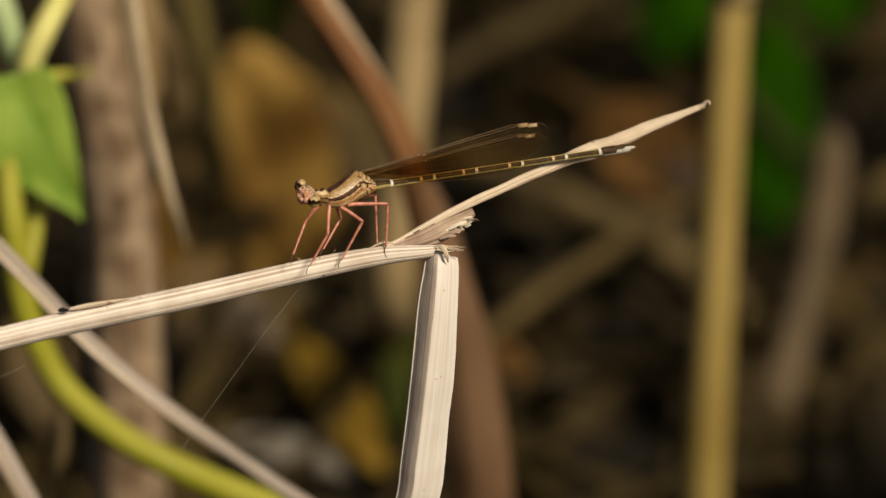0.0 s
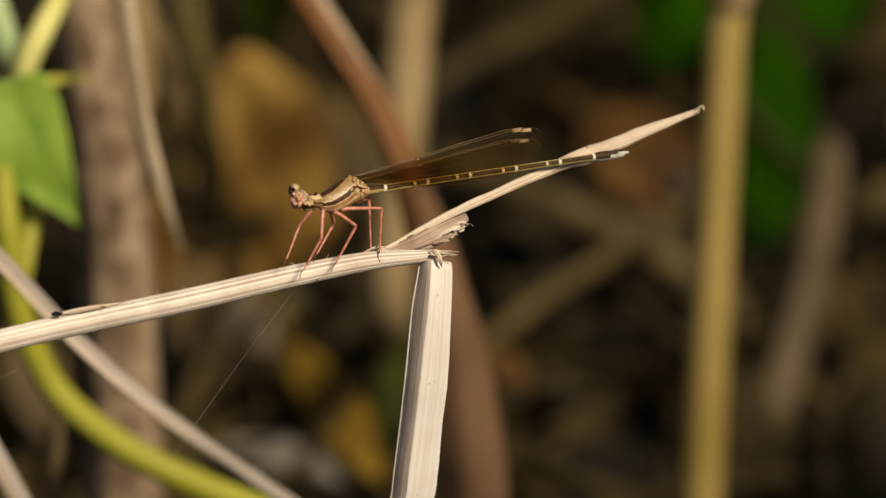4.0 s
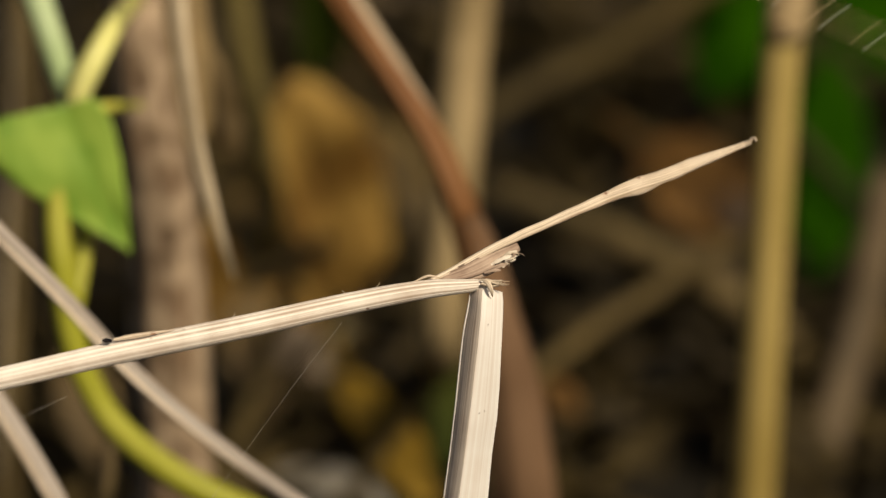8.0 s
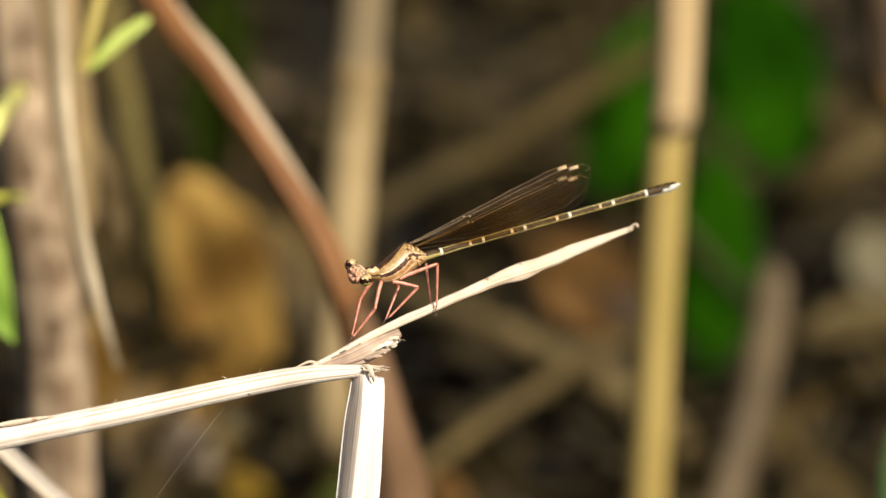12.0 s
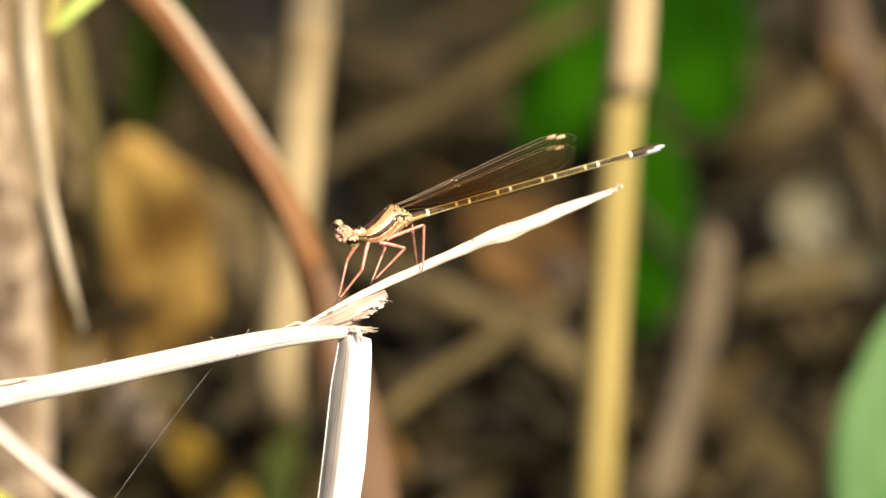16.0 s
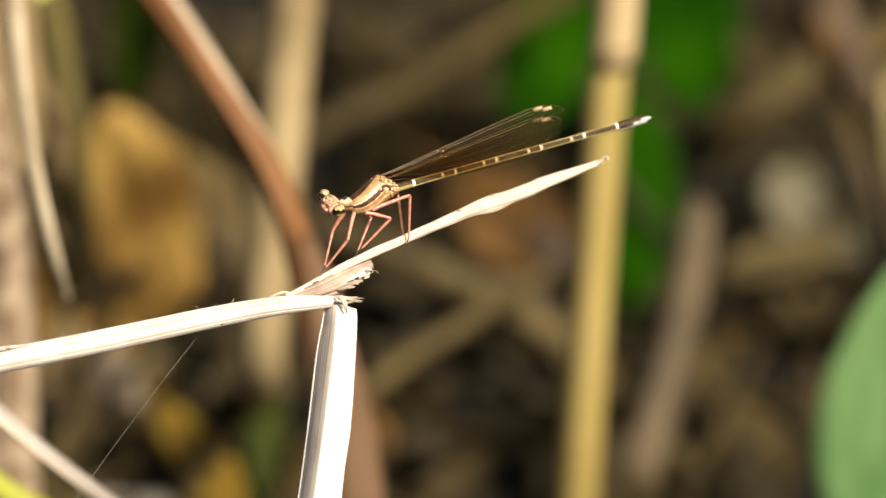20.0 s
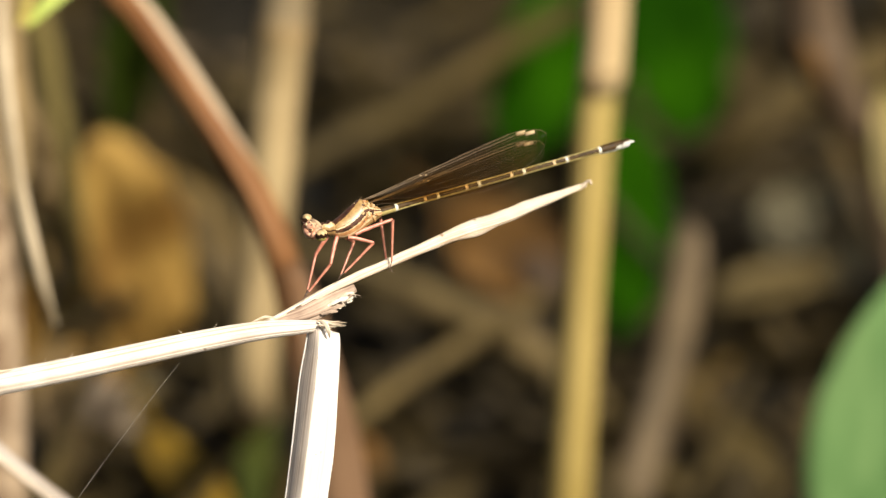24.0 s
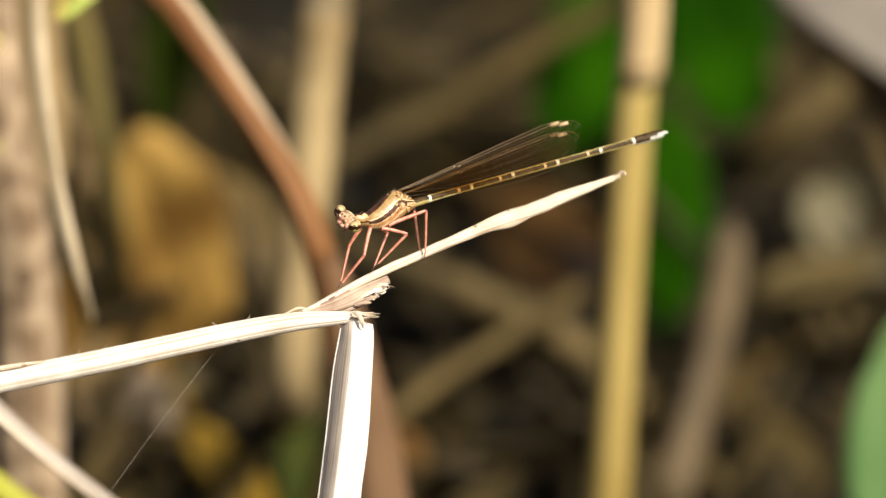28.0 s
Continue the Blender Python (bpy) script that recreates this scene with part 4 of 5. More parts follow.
single_leaf("grass_blade", (-21.0, -13.4, 252), (-20.9, -31.0, 230), 4.6, M_GRASS_DULL, "dark green grass blade in litter", 20, (0.2, 0.2, -0.9), 0.3, 0.02, stem=False)
single_leaf("grass_blade", (-36.3, 40.6, 262), (-39.6, 14.5, 290), 8, M_GRASS, "dark green grass blade among the stalks", 21, (0.2, 0.2, -0.9), 0.3, 0.02, stem=False)


def build_seedling():
    rows = grounded(rr([(23.8, 54.6, 350), (23.4, 36.8, 345), (23.0, 17.7, 335), (22.4, 3.2, 325), (22.3, -6.8, 312)], 0.6, 0.8, 0.9, 1.0))
    foot = world_pts([rows[-1]])[0]
    t = thing("green_seedling", foot, "dark green leafy seedling behind the cane", "plant")
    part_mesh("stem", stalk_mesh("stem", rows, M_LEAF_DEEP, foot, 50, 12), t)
    for i, (a, b, w, f) in enumerate((
            (((17.1, 39.4, 340)), ((9.6, 14.8, 330)), 13.0, (0.1, 0.35, -0.9)),
            (((28.3, 45.0, 345)), ((31.6, 18.0, 338)), 14.5, (0.2, 0.3, -0.9)),
            (((24.8, 20.5, 325)), ((23.4, -6.7, 302)), 10.5, (0.3, 0.25, -0.9)),
            (((22.9, 22.0, 330)), ((27.6, 8.3, 318)), 5.0, (0.2, 0.3, -0.9)))):
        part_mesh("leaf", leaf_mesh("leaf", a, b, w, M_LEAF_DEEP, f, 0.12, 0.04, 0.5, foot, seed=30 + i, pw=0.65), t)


build_seedling()


def build_broad_plant():
    rows = grounded(rr([(56.9, 6.3, 194), (57.8, -6.7, 200), (59.4, -27.8, 212)], 0.9, 1.1, 1.2))
    foot = world_pts([rows[-1]])[0]
    t = thing("broad_leaf_plant", foot, "low plant with a broad smooth light green leaf", "plant")
    part_mesh("stem", stalk_mesh("stem", rows, M_PALEGREEN, foot, 40, 12), t)
    part_mesh("leaf", leaf_mesh("leaf", (58.4, 6.0, 195), (53.8, -41.5, 210), 25, M_LEAF_BRIGHT, (0.05, 0.62, -0.75), 0.12, 0.02, 0.55, foot, seed=40, crinkle=0.012, wavy=0.15), t)


build_broad_plant()


# ---- twigs ----
def twig(points, r0, r1, mat, label, seed):
    s = spline(rr(points, r0, r1), 40)
    rng = np.random.default_rng(seed)
    s[:, :3] += rng.normal(0, 0.12, (40, 3))
    base = world_pts(s[:1])[0]
    t = thing("twig", base, label, "twig", "twigs in the litter")
    part_mesh("stick", shifted(tube_mesh("stick", world_pts(s), s[:, 3] * 0.001, mat, 12, 1, (0, 0), 0.08, seed=seed), base), t)
    for i in rng.integers(6, 34, 3):
        a = s[i, :3]
        d = rng.normal(0, 1, 3)
        d /= np.linalg.norm(d)
        q = spline([a, a + d * 3, a + d * 5 + (0, 1, 0)], 8)
        part_mesh("side_shoot", shifted(tube_mesh("side_shoot", world_pts(q), np.linspace(0.0005, 0.0002, 8), mat, 7), base), t)


twig([(-24, 9.5, 318), (-14.5, 15.4, 320), (-6.7, 19.4, 322), (0.5, 23.8, 322), (6.5, 27.8, 322), (18, 34.5, 320)], 1.6, 1.6, M_TWIG_PALE, "brown bare twig slanting through the litter", 50)
twig([(-17.0, 2.0, 316), (-10.3, -0.3, 304), (-3.2, -2.6, 292), (4.6, -5.6, 284), (10.9, -8.7, 277), (20.6, -14.9, 272)], 2.2, 1.9, M_TWIG_MID, "brown bare twig lying on the litter", 51)
twig([(-14.9, -22.9, 258), (-6.9, -16.0, 266), (0.6, -10.7, 269), (7.0, -6.3, 273), (12.4, -3.0, 282)], 1.05, 1.2, M_TWIG_TAN, "brown dry twig crossing another", 52)
twig([(31.0, 13.0, 330), (33.6, 15.0, 322), (38.3, 18.7, 316), (44.6, 22.8, 316), (50.3, 25.3, 316), (58, 29.5, 316)], 2.3, 2.6, M_TWIG_TAN, "brown bare twig leaning up", 53)
twig([(15.3, -8.3, 302), (25.8, -12.9, 294), (37.6, -16.7, 284), (49.7, -23.8, 268)], 1.5, 1.2, M_TWIG, "dark bare twig lying on the litter", 54)
twig([(-12.1, -28.3, 262), (1.5, -24.3, 270), (15.3, -24.6, 268), (29.1, -21.6, 272)], 1.3, 1.4, M_TWIG, "dark bent twig lying on the litter", 55)
twig([(37.9, -2.1, 310), (43.4, -7.6, 300), (45.9, -15.8, 285), (44.8, -25.2, 265)], 1.4, 1.2, M_TWIG, "brown curved twig on the litter", 56)
twig([(-9.9, -13.1, 292), (2.8, -17.6, 282), (15.3, -13.8, 288)], 1.0, 1.0, M_TWIG, "thin dark twig lying on litter", 57)
rng_twig = np.random.default_rng(808)
for k in range(16):
    u0, v0 = rng_twig.uniform(-75, 75), rng_twig.uniform(-28, 40)
    ang, ln = rng_twig.normal(0.5, 0.7), rng_twig.uniform(25, 55)
    du, dv = math.cos(ang) * ln / 2, math.sin(ang) * ln / 2
    lift = rng_twig.uniform(2, 8) if 10 < u0 < 50 and v0 < 5 else rng_twig.uniform(8, 26)
    pts = [(u0 + f * du, v0 + f * dv + rng_twig.normal(0, 1.2), ground_w(v0 + f * dv) - lift) for f in (-1, -0.4, 0.2, 1)]
    twig(pts, rng_twig.uniform(0.6, 1.3), rng_twig.uniform(0.4, 0.9), (M_TWIG, M_BROWN, M_GREYTWIG)[k % 3], "thin dry brown twig caught in the litter", 900 + k)
build_stalk("grey_brown_stalk", rr([(30.9, 6.4, 268.4), (30.6, 4.2, 269), (30.2, 0.5, 269), (28.4, -10.6, 269), (26.5, -17.5, 267), (24.9, -24.3, 265), (23.8, -29.9, 262)], 1.2, 2.3, 2.5, 2.6, 2.5, 2.2), M_GREYTWIG, "blunt grey-brown dead stalk standing in litter", "stalk", ribs=(5, 0.05), seed=4, extra=((0.05, 0.6, -2.3, 0.4, M_TWIG, "bark_strip", ""), (0.0, 0.3, -1.0, 0.5, M_GREYTWIG, "bark_strip", "")))


SWAY = new("pale_hanging_leaf")
SWAY.empty_display_size = 0.005
tagged(SWAY, "smooth pale grey dead leaf swaying on a thin rooted stalk", "leaf")


def build_swaying_leaf():
    home = Vector(world_pts([(37.0, 31.6, 215)])[0])
    part_mesh("leaf_blade", leaf_mesh("leaf_blade", (32.4, 50.8, 217), (68.1, 21.5, 215), 19, M_GREYLEAF, (0.0, 0.35, -0.93), 0.06, 0.02, 0.5, home, seed=41, crinkle=0.01, pw=0.5, wavy=0.1), SWAY)
    rows = grounded(rr([(67.1, 22.3, 215), (71.0, 17.1, 217), (74.2, 4.7, 223), (77.8, -17.9, 233)], 0.6, 0.8, 0.9, 1.0))
    rows.append([rows[-1][0], rows[-1][1] - 60, rows[-1][2] + 24, 1.0])
    part_mesh("leaf_stalk", stalk_mesh("leaf_stalk", rows, M_HANG, home, 40, 10), SWAY)


build_swaying_leaf()


# ---- loose litter ----
def build_litter():
    rng = np.random.default_rng(77)
    verts, faces, uvs = [], [], []
    for i in range(5200):
        x, y = rng.normal(0, 0.30), rng.normal(0.30, 0.30)
        z = height(x, y) + rng.uniform(0, 0.010)
        yaw, tilt, roll = rng.uniform(0, 6.28), rng.normal(0, 0.45), rng.normal(0, 0.5)
        m = Matrix.Translation((x, y, z)) @ Euler((roll, tilt, yaw)).to_matrix().to_4x4()
        k = len(verts)
        if rng.random() < 0.45:
            ln, w = rng.uniform(0.008, 0.022), rng.uniform(0.003, 0.007)
            for a in range(5):
                s = a / 4
                wd = w * math.sin(math.pi * (0.06 + 0.88 * s))
                for q in (-1, 0, 1):
                    verts.append(m @ Vector(((s - 0.5) * ln, q * wd, 0.0015 * abs(q) + 0.004 * (s - 0.5) ** 2 * 4)))
                    uvs.append((s * ln, q * wd))
            for a in range(4):
                for q in range(2):
                    f = k + a * 3 + q
                    faces.append((f, f + 3, f + 4, f + 1))
        else:
            ln, r = rng.uniform(0.015, 0.07), rng.uniform(0.0004, 0.0013)
            for a in range(4):
                s = a / 3
                bend = rng.normal(0, 0.002)
                for j in range(5):
                    th = j * 1.2566
                    verts.append(m @ Vector(((s - 0.5) * ln, math.cos(th) * r + bend, math.sin(th) * r)))
                    uvs.append((s * ln, th * r))
            for a in range(3):
                for j in range(5):
                    faces.append((k + a * 5 + j, k + a * 5 + (j + 1) % 5, k + a * 5 + 5 + (j + 1) % 5, k + a * 5 + 5 + j))
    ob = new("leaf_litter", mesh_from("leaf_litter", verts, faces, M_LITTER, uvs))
    tagged(ob, "brown litter of dead leaves and broken stalks, darkened for shade", "litter", kind="stuff")


build_litter()

# ---- silk threads ----
for rows, r in (([(-23.44, -9.62, -0.5), (-26.92, -14.30, -0.8), (-30.61, -19.52, -1.0), (-35.60, -26.76, -1.5), (-40.60, -33.79, -2.0)], 0.000013), ([(-54.00, -19.55, -8.0), (-55.61, -20.23, -8.0), (-58.82, -21.53, -8.0), (-49.30, -17.14, -8.0)][::3] + [(-58.82, -21.53, -8.0)], 0.000009)):
    p = world_pts(spline(rows, 24))
    ob = new("spider_thread", shifted(tube_mesh("spider_thread", p, [r] * 24, M_SILK, 5), p[0]))
    ob.location = p[0]
    tagged(ob, "fine pale spider thread slung from the reed", "thread", "spider threads")


# ---- the damselfly ----
# Its own axes, in millimetres: x from head to tail, y to its far side, z up from its back; the origin is where the abdomen joins.
YAW = radians(28)
FLY = new("damselfly")
FLY.empty_display_size = 0.005
tagged(FLY, "slender tan damselfly with pink legs and clear folded wings", "damselfly")
SIGHT_ROT = Matrix((AX_U, AX_W, AX_V)).transposed()


def fly_pose(u, v, w, rise, yaw=28.0, roll=0.0):
    """Origin in (u, v, w); rise: how steeply the abdomen climbs in the view."""
    e = math.atan(math.tan(radians(rise)) * math.cos(radians(yaw)))
    m = SIGHT_ROT.to_4x4() @ Matrix.Rotation(radians(yaw), 4, "Z") @ Matrix.Rotation(-e, 4, "Y") @ Matrix.Rotation(radians(roll), 4, "X")
    return Matrix.Translation(sight(u, v, w)) @ m


def loft(name, sections, mat, seg=24, power=1.0, slot=None):
    """sections: (x, z low, z high, half width). slot(x, angle) picks a material index from a list."""
    verts, faces = [], []
    for x, lo, hi, hw in sections:
        for j in range(seg):
            th = 2 * math.pi * j / seg
            verts.append((x * 0.001, hw * math.cos(th) * 0.001, ((lo + hi) / 2 + (hi - lo) / 2 * math.sin(th)) * 0.001))
    n = len(sections)
    for i in range(n - 1):
        for j in range(seg):
            faces.append((i * seg + j, i * seg + (j + 1) % seg, (i + 1) * seg + (j + 1) % seg, (i + 1) * seg + j))
    faces += [tuple(range(seg - 1, -1, -1)), tuple(range((n - 1) * seg, n * seg))]
    uvs = [(v[0], math.atan2(v[2], v[1]) * 0.001) for v in verts]
    me = mesh_from(name, verts, faces, mat, uvs)
    if slot:
        for p in me.polygons[:(n - 1) * seg]:
            c = p.center
            i = p.index // seg
            zlo = (sections[i][1] + sections[i + 1][1]) / 2
            zhi = (sections[i][2] + sections[i + 1][2]) / 2
            p.material_index = slot(c.x * 1000, (c.z * 1000 - zlo) / (zhi - zlo + 1e-9), c.y)
    return me


def dense(sections, n):
    return [tuple(r) for r in spline(sections, n)]


def build_damselfly():
    # thorax, with slanting stripes
    sec = dense([(-5.3, -0.95, 0.2, 0.45), (-4.9, -1.3, 0.4, 0.75), (-4.0, -1.55, 0.76, 0.98), (-2.8, -1.45, 1.3, 1.08), (-1.7, -1.05, 1.74, 0.98), (-0.7, -0.75, 1.0, 0.72), (0.1, -0.45, 0.42, 0.45)], 120)

    def stripes(x, h, y):
        s = h - 0.05 * (x + 2.5)
        s += 0.004 * math.sin(x * 11)
        for low, index in ((0.955, 1), (0.70, 0), (0.68, 1), (0.60, 2), (0.42 if x < -1.6 else 0.5, 1), (0.385, 2), (0.23, 3), (0.15, 2)):
            if s > low:
                return index
        return 0
    part_mesh("thorax", loft("thorax", sec, [M_THORAX, M_STRIPE, M_CREAM, M_FLANK], 110, slot=stripes), FLY, "tan thorax with brown and cream stripes")
    part_mesh("prothorax", loft("prothorax", dense([(-6.5, -0.35, 0.3, 0.35), (-6.1, -0.7, 0.55, 0.6), (-5.75, -0.85, 0.42, 0.62), (-5.4, -0.95, 0.6, 0.7), (-5.1, -0.95, 0.35, 0.6), (-4.8, -0.95, 0.2, 0.55)], 26), [M_THORAX, M_STRIPE, M_CREAM], 28,
                                slot=lambda x, h, y: 1 if h > 0.88 or 0.3 < h < 0.42 else 2 if h > 0.6 else 0), FLY)
    rng = np.random.default_rng(3)
    # wing roots: a cluster of small plates
    for i in range(60):
        x, th = rng.uniform(-2.35, -0.35), rng.uniform(-0.75, 1.5)
        hi, lo = np.interp(x, (-2.7, -1.5, -0.6, 0.1), (1.35, 1.72, 1.05, 0.42)), np.interp(x, (-2.7, -1.5, -0.6, 0.1), (-1.5, -1.05, -0.75, -0.45))
        side = -1 if i % 3 else 1
        c = (x, side * math.cos(th) * np.interp(x, (-1.5, -0.6, 0.1), (1.0, 0.75, 0.45)))
        z = (hi + lo) / 2 + (hi - lo) / 2 * math.sin(th)
        part_mesh("wing_root_plate", ellipsoid("wing_root_plate", (c[0], c[1], z), tuple(np.array((0.26, 0.14, 0.15)) * rng.uniform(0.4, 1.0)), (M_CREAM, M_FLANK, M_THORAX, M_CREAM, M_STRIPE)[i % 5], Matrix.Rotation(rng.uniform(0, 3), 4, "Y"), 10, 7), FLY)
    # fine bristles on the back
    for i in range(34):
        x = rng.uniform(-4.6, -1.2)
        z = np.interp(x, (-5.0, -4.7, -3.9, -2.7, -1.5), (0.1, 0.25, 0.72, 1.35, 1.72))
        a = np.array((x, rng.normal(0, 0.3), z - 0.1))
        b = a + np.array((rng.normal(-0.15, 0.12), rng.normal(0, 0.1), rng.uniform(0.3, 0.5)))
        part_mesh("bristle", tube_mesh("bristle", np.array([a, (a + b) / 2 + (0.02, 0, 0.02), b]) * 0.001, [0.000016, 0.000012, 0.000005], M_HAIR, 4), FLY)
    # abdomen, segment by segment
    joints = [0.0, 1.7, 6.3, 10.9, 15.9, 20.7, 24.4, 26.3, 27.2, 27.9]
    wide = lambda x: np.interp(x, (0, 0.8, 1.7, 4, 20, 24, 25.5, 27.2, 27.9), (0.44, 0.42, 0.38, 0.33, 0.31, 0.34, 0.46, 0.44, 0.36))
    drop = lambda x: -0.0008 * max(0, x - 2) ** 1.35
    for i in range(len(joints) - 1):
        a, b = joints[i], joints[i + 1]
        xs = [a + 0.0, a + 0.06, a + 0.2] + list(np.linspace(a + 0.3, b - 0.35, 6)) + [b - 0.25, b - 0.1, b]
        if b - a > 3:
            xs = sorted(xs + [b - 1.45, b - 1.4, b - 1.12, b - 1.07])
        sec = []
        for x in xs:
            r = wide(x) * (1.06 if x > b - 0.3 and i > 0 else 0.97 if x < a + 0.1 else 1.0)
            sec.append((x, drop(x) - r, drop(x) + r, r * 0.95))
        tail = i >= 7

        def bands(x, h, y, a=a, b=b, i=i):
            if (i == 8 and h < 0.75) or (i == 7 and h < 0.5):
                return 3
            if i == 6 and h < 0.22:
                return 3
            if 1 <= i <= 6 and x < a + 0.3:
                return 2
            if 1 <= i <= 4 and b - 1.42 < x < b - 1.1 and h > 0.2:
                return 4
            if i == 0:
                return 0 if h < 0.5 else 1
            if i >= 6:
                return 1
            return 0 if h > 0.9 or h < 0.24 else 1
        part_mesh("abdomen_segment", loft("abdomen_segment", sec, [M_ABD_SIDE, M_ABD_TOP, M_RING, M_TAIL, M_CREAM], 28, slot=bands), FLY, "whitish tail segment" if tail else "")
    for y in (-0.2, 0.2):
        part_mesh("tail_claspers", ellipsoid("tail_claspers", (28.1, y, drop(27.9)), (0.35, 0.12, 0.14), M_TAIL, None, 12, 8), FLY)
    # head: its own tilt, half turned to the side
    inv = (Matrix.Rotation(YAW, 4, "Z") @ Matrix.Rotation(-radians(8), 4, "Y")).inverted().to_3x3()
    far_axis = (inv @ Vector((-0.50, 0.68, 0.53))).normalized()
    front = inv @ Vector((-0.72, -0.62, -0.18))
    front = (front - far_axis * front.dot(far_axis)).normalized()
    crown = far_axis.cross(-front).normalized()
    if crown.z < 0:
        crown = -crown
    rot = Matrix((far_axis, -front, crown)).transposed().to_4x4()
    centre = Vector((-7.15, -0.05, 0.22))

    def on_head(s, f, c):
        return centre + far_axis * s + front * f + crown * c
    part_mesh("head", ellipsoid("head", centre, (1.1, 0.72, 0.66), M_FACE, rot, 28, 18), FLY, "orange-pink face and broad head")
    part_mesh("brow", ellipsoid("brow", on_head(0, -0.15, 0.36), (1.0, 0.55, 0.34), M_BROW, rot, 24, 14), FLY, "dark spotted brow")
    for s in (-1, 1):
        me = ellipsoid("eye", on_head(1.4 * s, -0.05, 0.08), (0.52, 0.62, 0.64), M_EYE, rot, 40, 28)
        me.materials.append(M_EYE_TOP)
        me.materials.append(M_EYE_LOW)
        mid = on_head(1.4 * s, -0.05, 0.08) * 0.001
        for p in me.polygons:
            d = p.center - mid
            d.normalize()
            h = d.dot(crown) + 0.1 * math.sin(9 * d.dot(front)) - 0.15 * s * d.dot(far_axis)
            p.material_index = 1 if h > (0.7 if s > 0 else 0.5) else 2 if h < (-0.4 if s > 0 else -0.25) else 0
        part_mesh("eye", me, FLY, "eye dark in the middle, tan above, yellow-green below")
        part_mesh("antenna", tube_mesh("antenna", np.array([on_head(0.5 * s, 0.6, 0.35), on_head(0.65 * s, 1.0, 0.6), on_head(0.85 * s, 1.25, 1.1)]) * 0.001, [0.00007, 0.00004, 0.00001], M_CLAW, 6), FLY)
        part_mesh("cheek", ellipsoid("cheek", on_head(0.72 * s, 0.42, -0.22), (0.36, 0.3, 0.42), M_FACE, rot, 14, 10), FLY)
        part_mesh("antenna_base", ellipsoid("antenna_base", on_head(0.5 * s, 0.55, 0.28), (0.17, 0.15, 0.15), M_CREAM, rot, 12, 8), FLY)
        part_mesh("ocellus", ellipsoid("ocellus", on_head(0.22 * s, 0.35, 0.72), (0.1, 0.1, 0.1), M_CREAM, rot, 10, 7), FLY)
    part_mesh("upper_lip", ellipsoid("upper_lip", on_head(0, 0.62, -0.32), (0.62, 0.34, 0.34), M_FACE, rot, 20, 12), FLY, "swollen orange upper lip")
    part_mesh("jaw", ellipsoid("jaw", on_head(0, 0.48, -0.68), (0.55, 0.34, 0.30), M_CREAM, rot, 20, 12), FLY, "cream jaw")


# legs: hip on the body, then knee and foot as (u, v) from the body's origin in millimetres, in the two perches
LEGS = {
    # name: hip (x, y, z on the body), first knee, first foot, second knee, second foot, toe, side
    "front_far": ((-5.6, 0.45, -0.95), (-6.07, -2.98), (-7.64, -6.88), (-6.0, -4.06), (-6.75, -7.5), (0.0, -0.5), 1),
    "front_near": ((-5.1, -0.45, -1.1), (-4.23, -4.61), (-6.23, -8.25), (-4.5, -5.0), (-6.55, -7.6), (-0.1, -1.1), -1),
    "mid_far": ((-3.9, 0.45, -1.45), (-3.14, -3.04), (-5.26, -7.10), (-2.4, -2.87), (-3.6, -6.0), (0.0, -0.5), 1),
    "mid_near": ((-4.0, -0.45, -1.45), (-0.65, -3.58), (-3.20, -7.59), (-0.43, -2.93), (-3.2, -5.8), (0.0, -1.0), -1),
    "hind_near": ((-3.2, -0.45, -1.35), (1.36, -1.68), (1.25, -5.85), (1.36, -0.70), (1.25, -4.77), (0.75, -1.25), -1),
    "hind_far": ((-1.2, 0.45, -0.95), (-0.11, -0.81), (0.38, -5.58), (0.05, -0.05), (0.70, -4.77), (0.0, -0.5), 1),
}
LEG_PARTS = {}


def leg_joints(data, perch):
    """Hip, knee and foot in the body's space for one perch."""
    hip, k1, f1, k2, f2, toe, side = data
    knee2, foot2, rise = (k1, f1, 9.1) if perch == 1 else (k2, f2, 16.0)
    e = math.atan(math.tan(radians(rise)) * math.cos(YAW))
    inv = (Matrix.Rotation(YAW, 4, "Z") @ Matrix.Rotation(-e, 4, "Y")).inverted()
    slope = math.tan(YAW)
    knee = inv @ Vector((knee2[0], knee2[0] * slope + side * 1.15, knee2[1]))
    foot = inv @ Vector((foot2[0], foot2[0] * slope + side * 0.55, foot2[1]))
    return Vector(hip), knee, foot


def aim(at, to):
    """A pose at one point with x towards another."""
    d = (to - at).normalized()
    return Matrix.Translation(at * 0.001) @ d.to_track_quat("X", "Z").to_matrix().to_4x4()


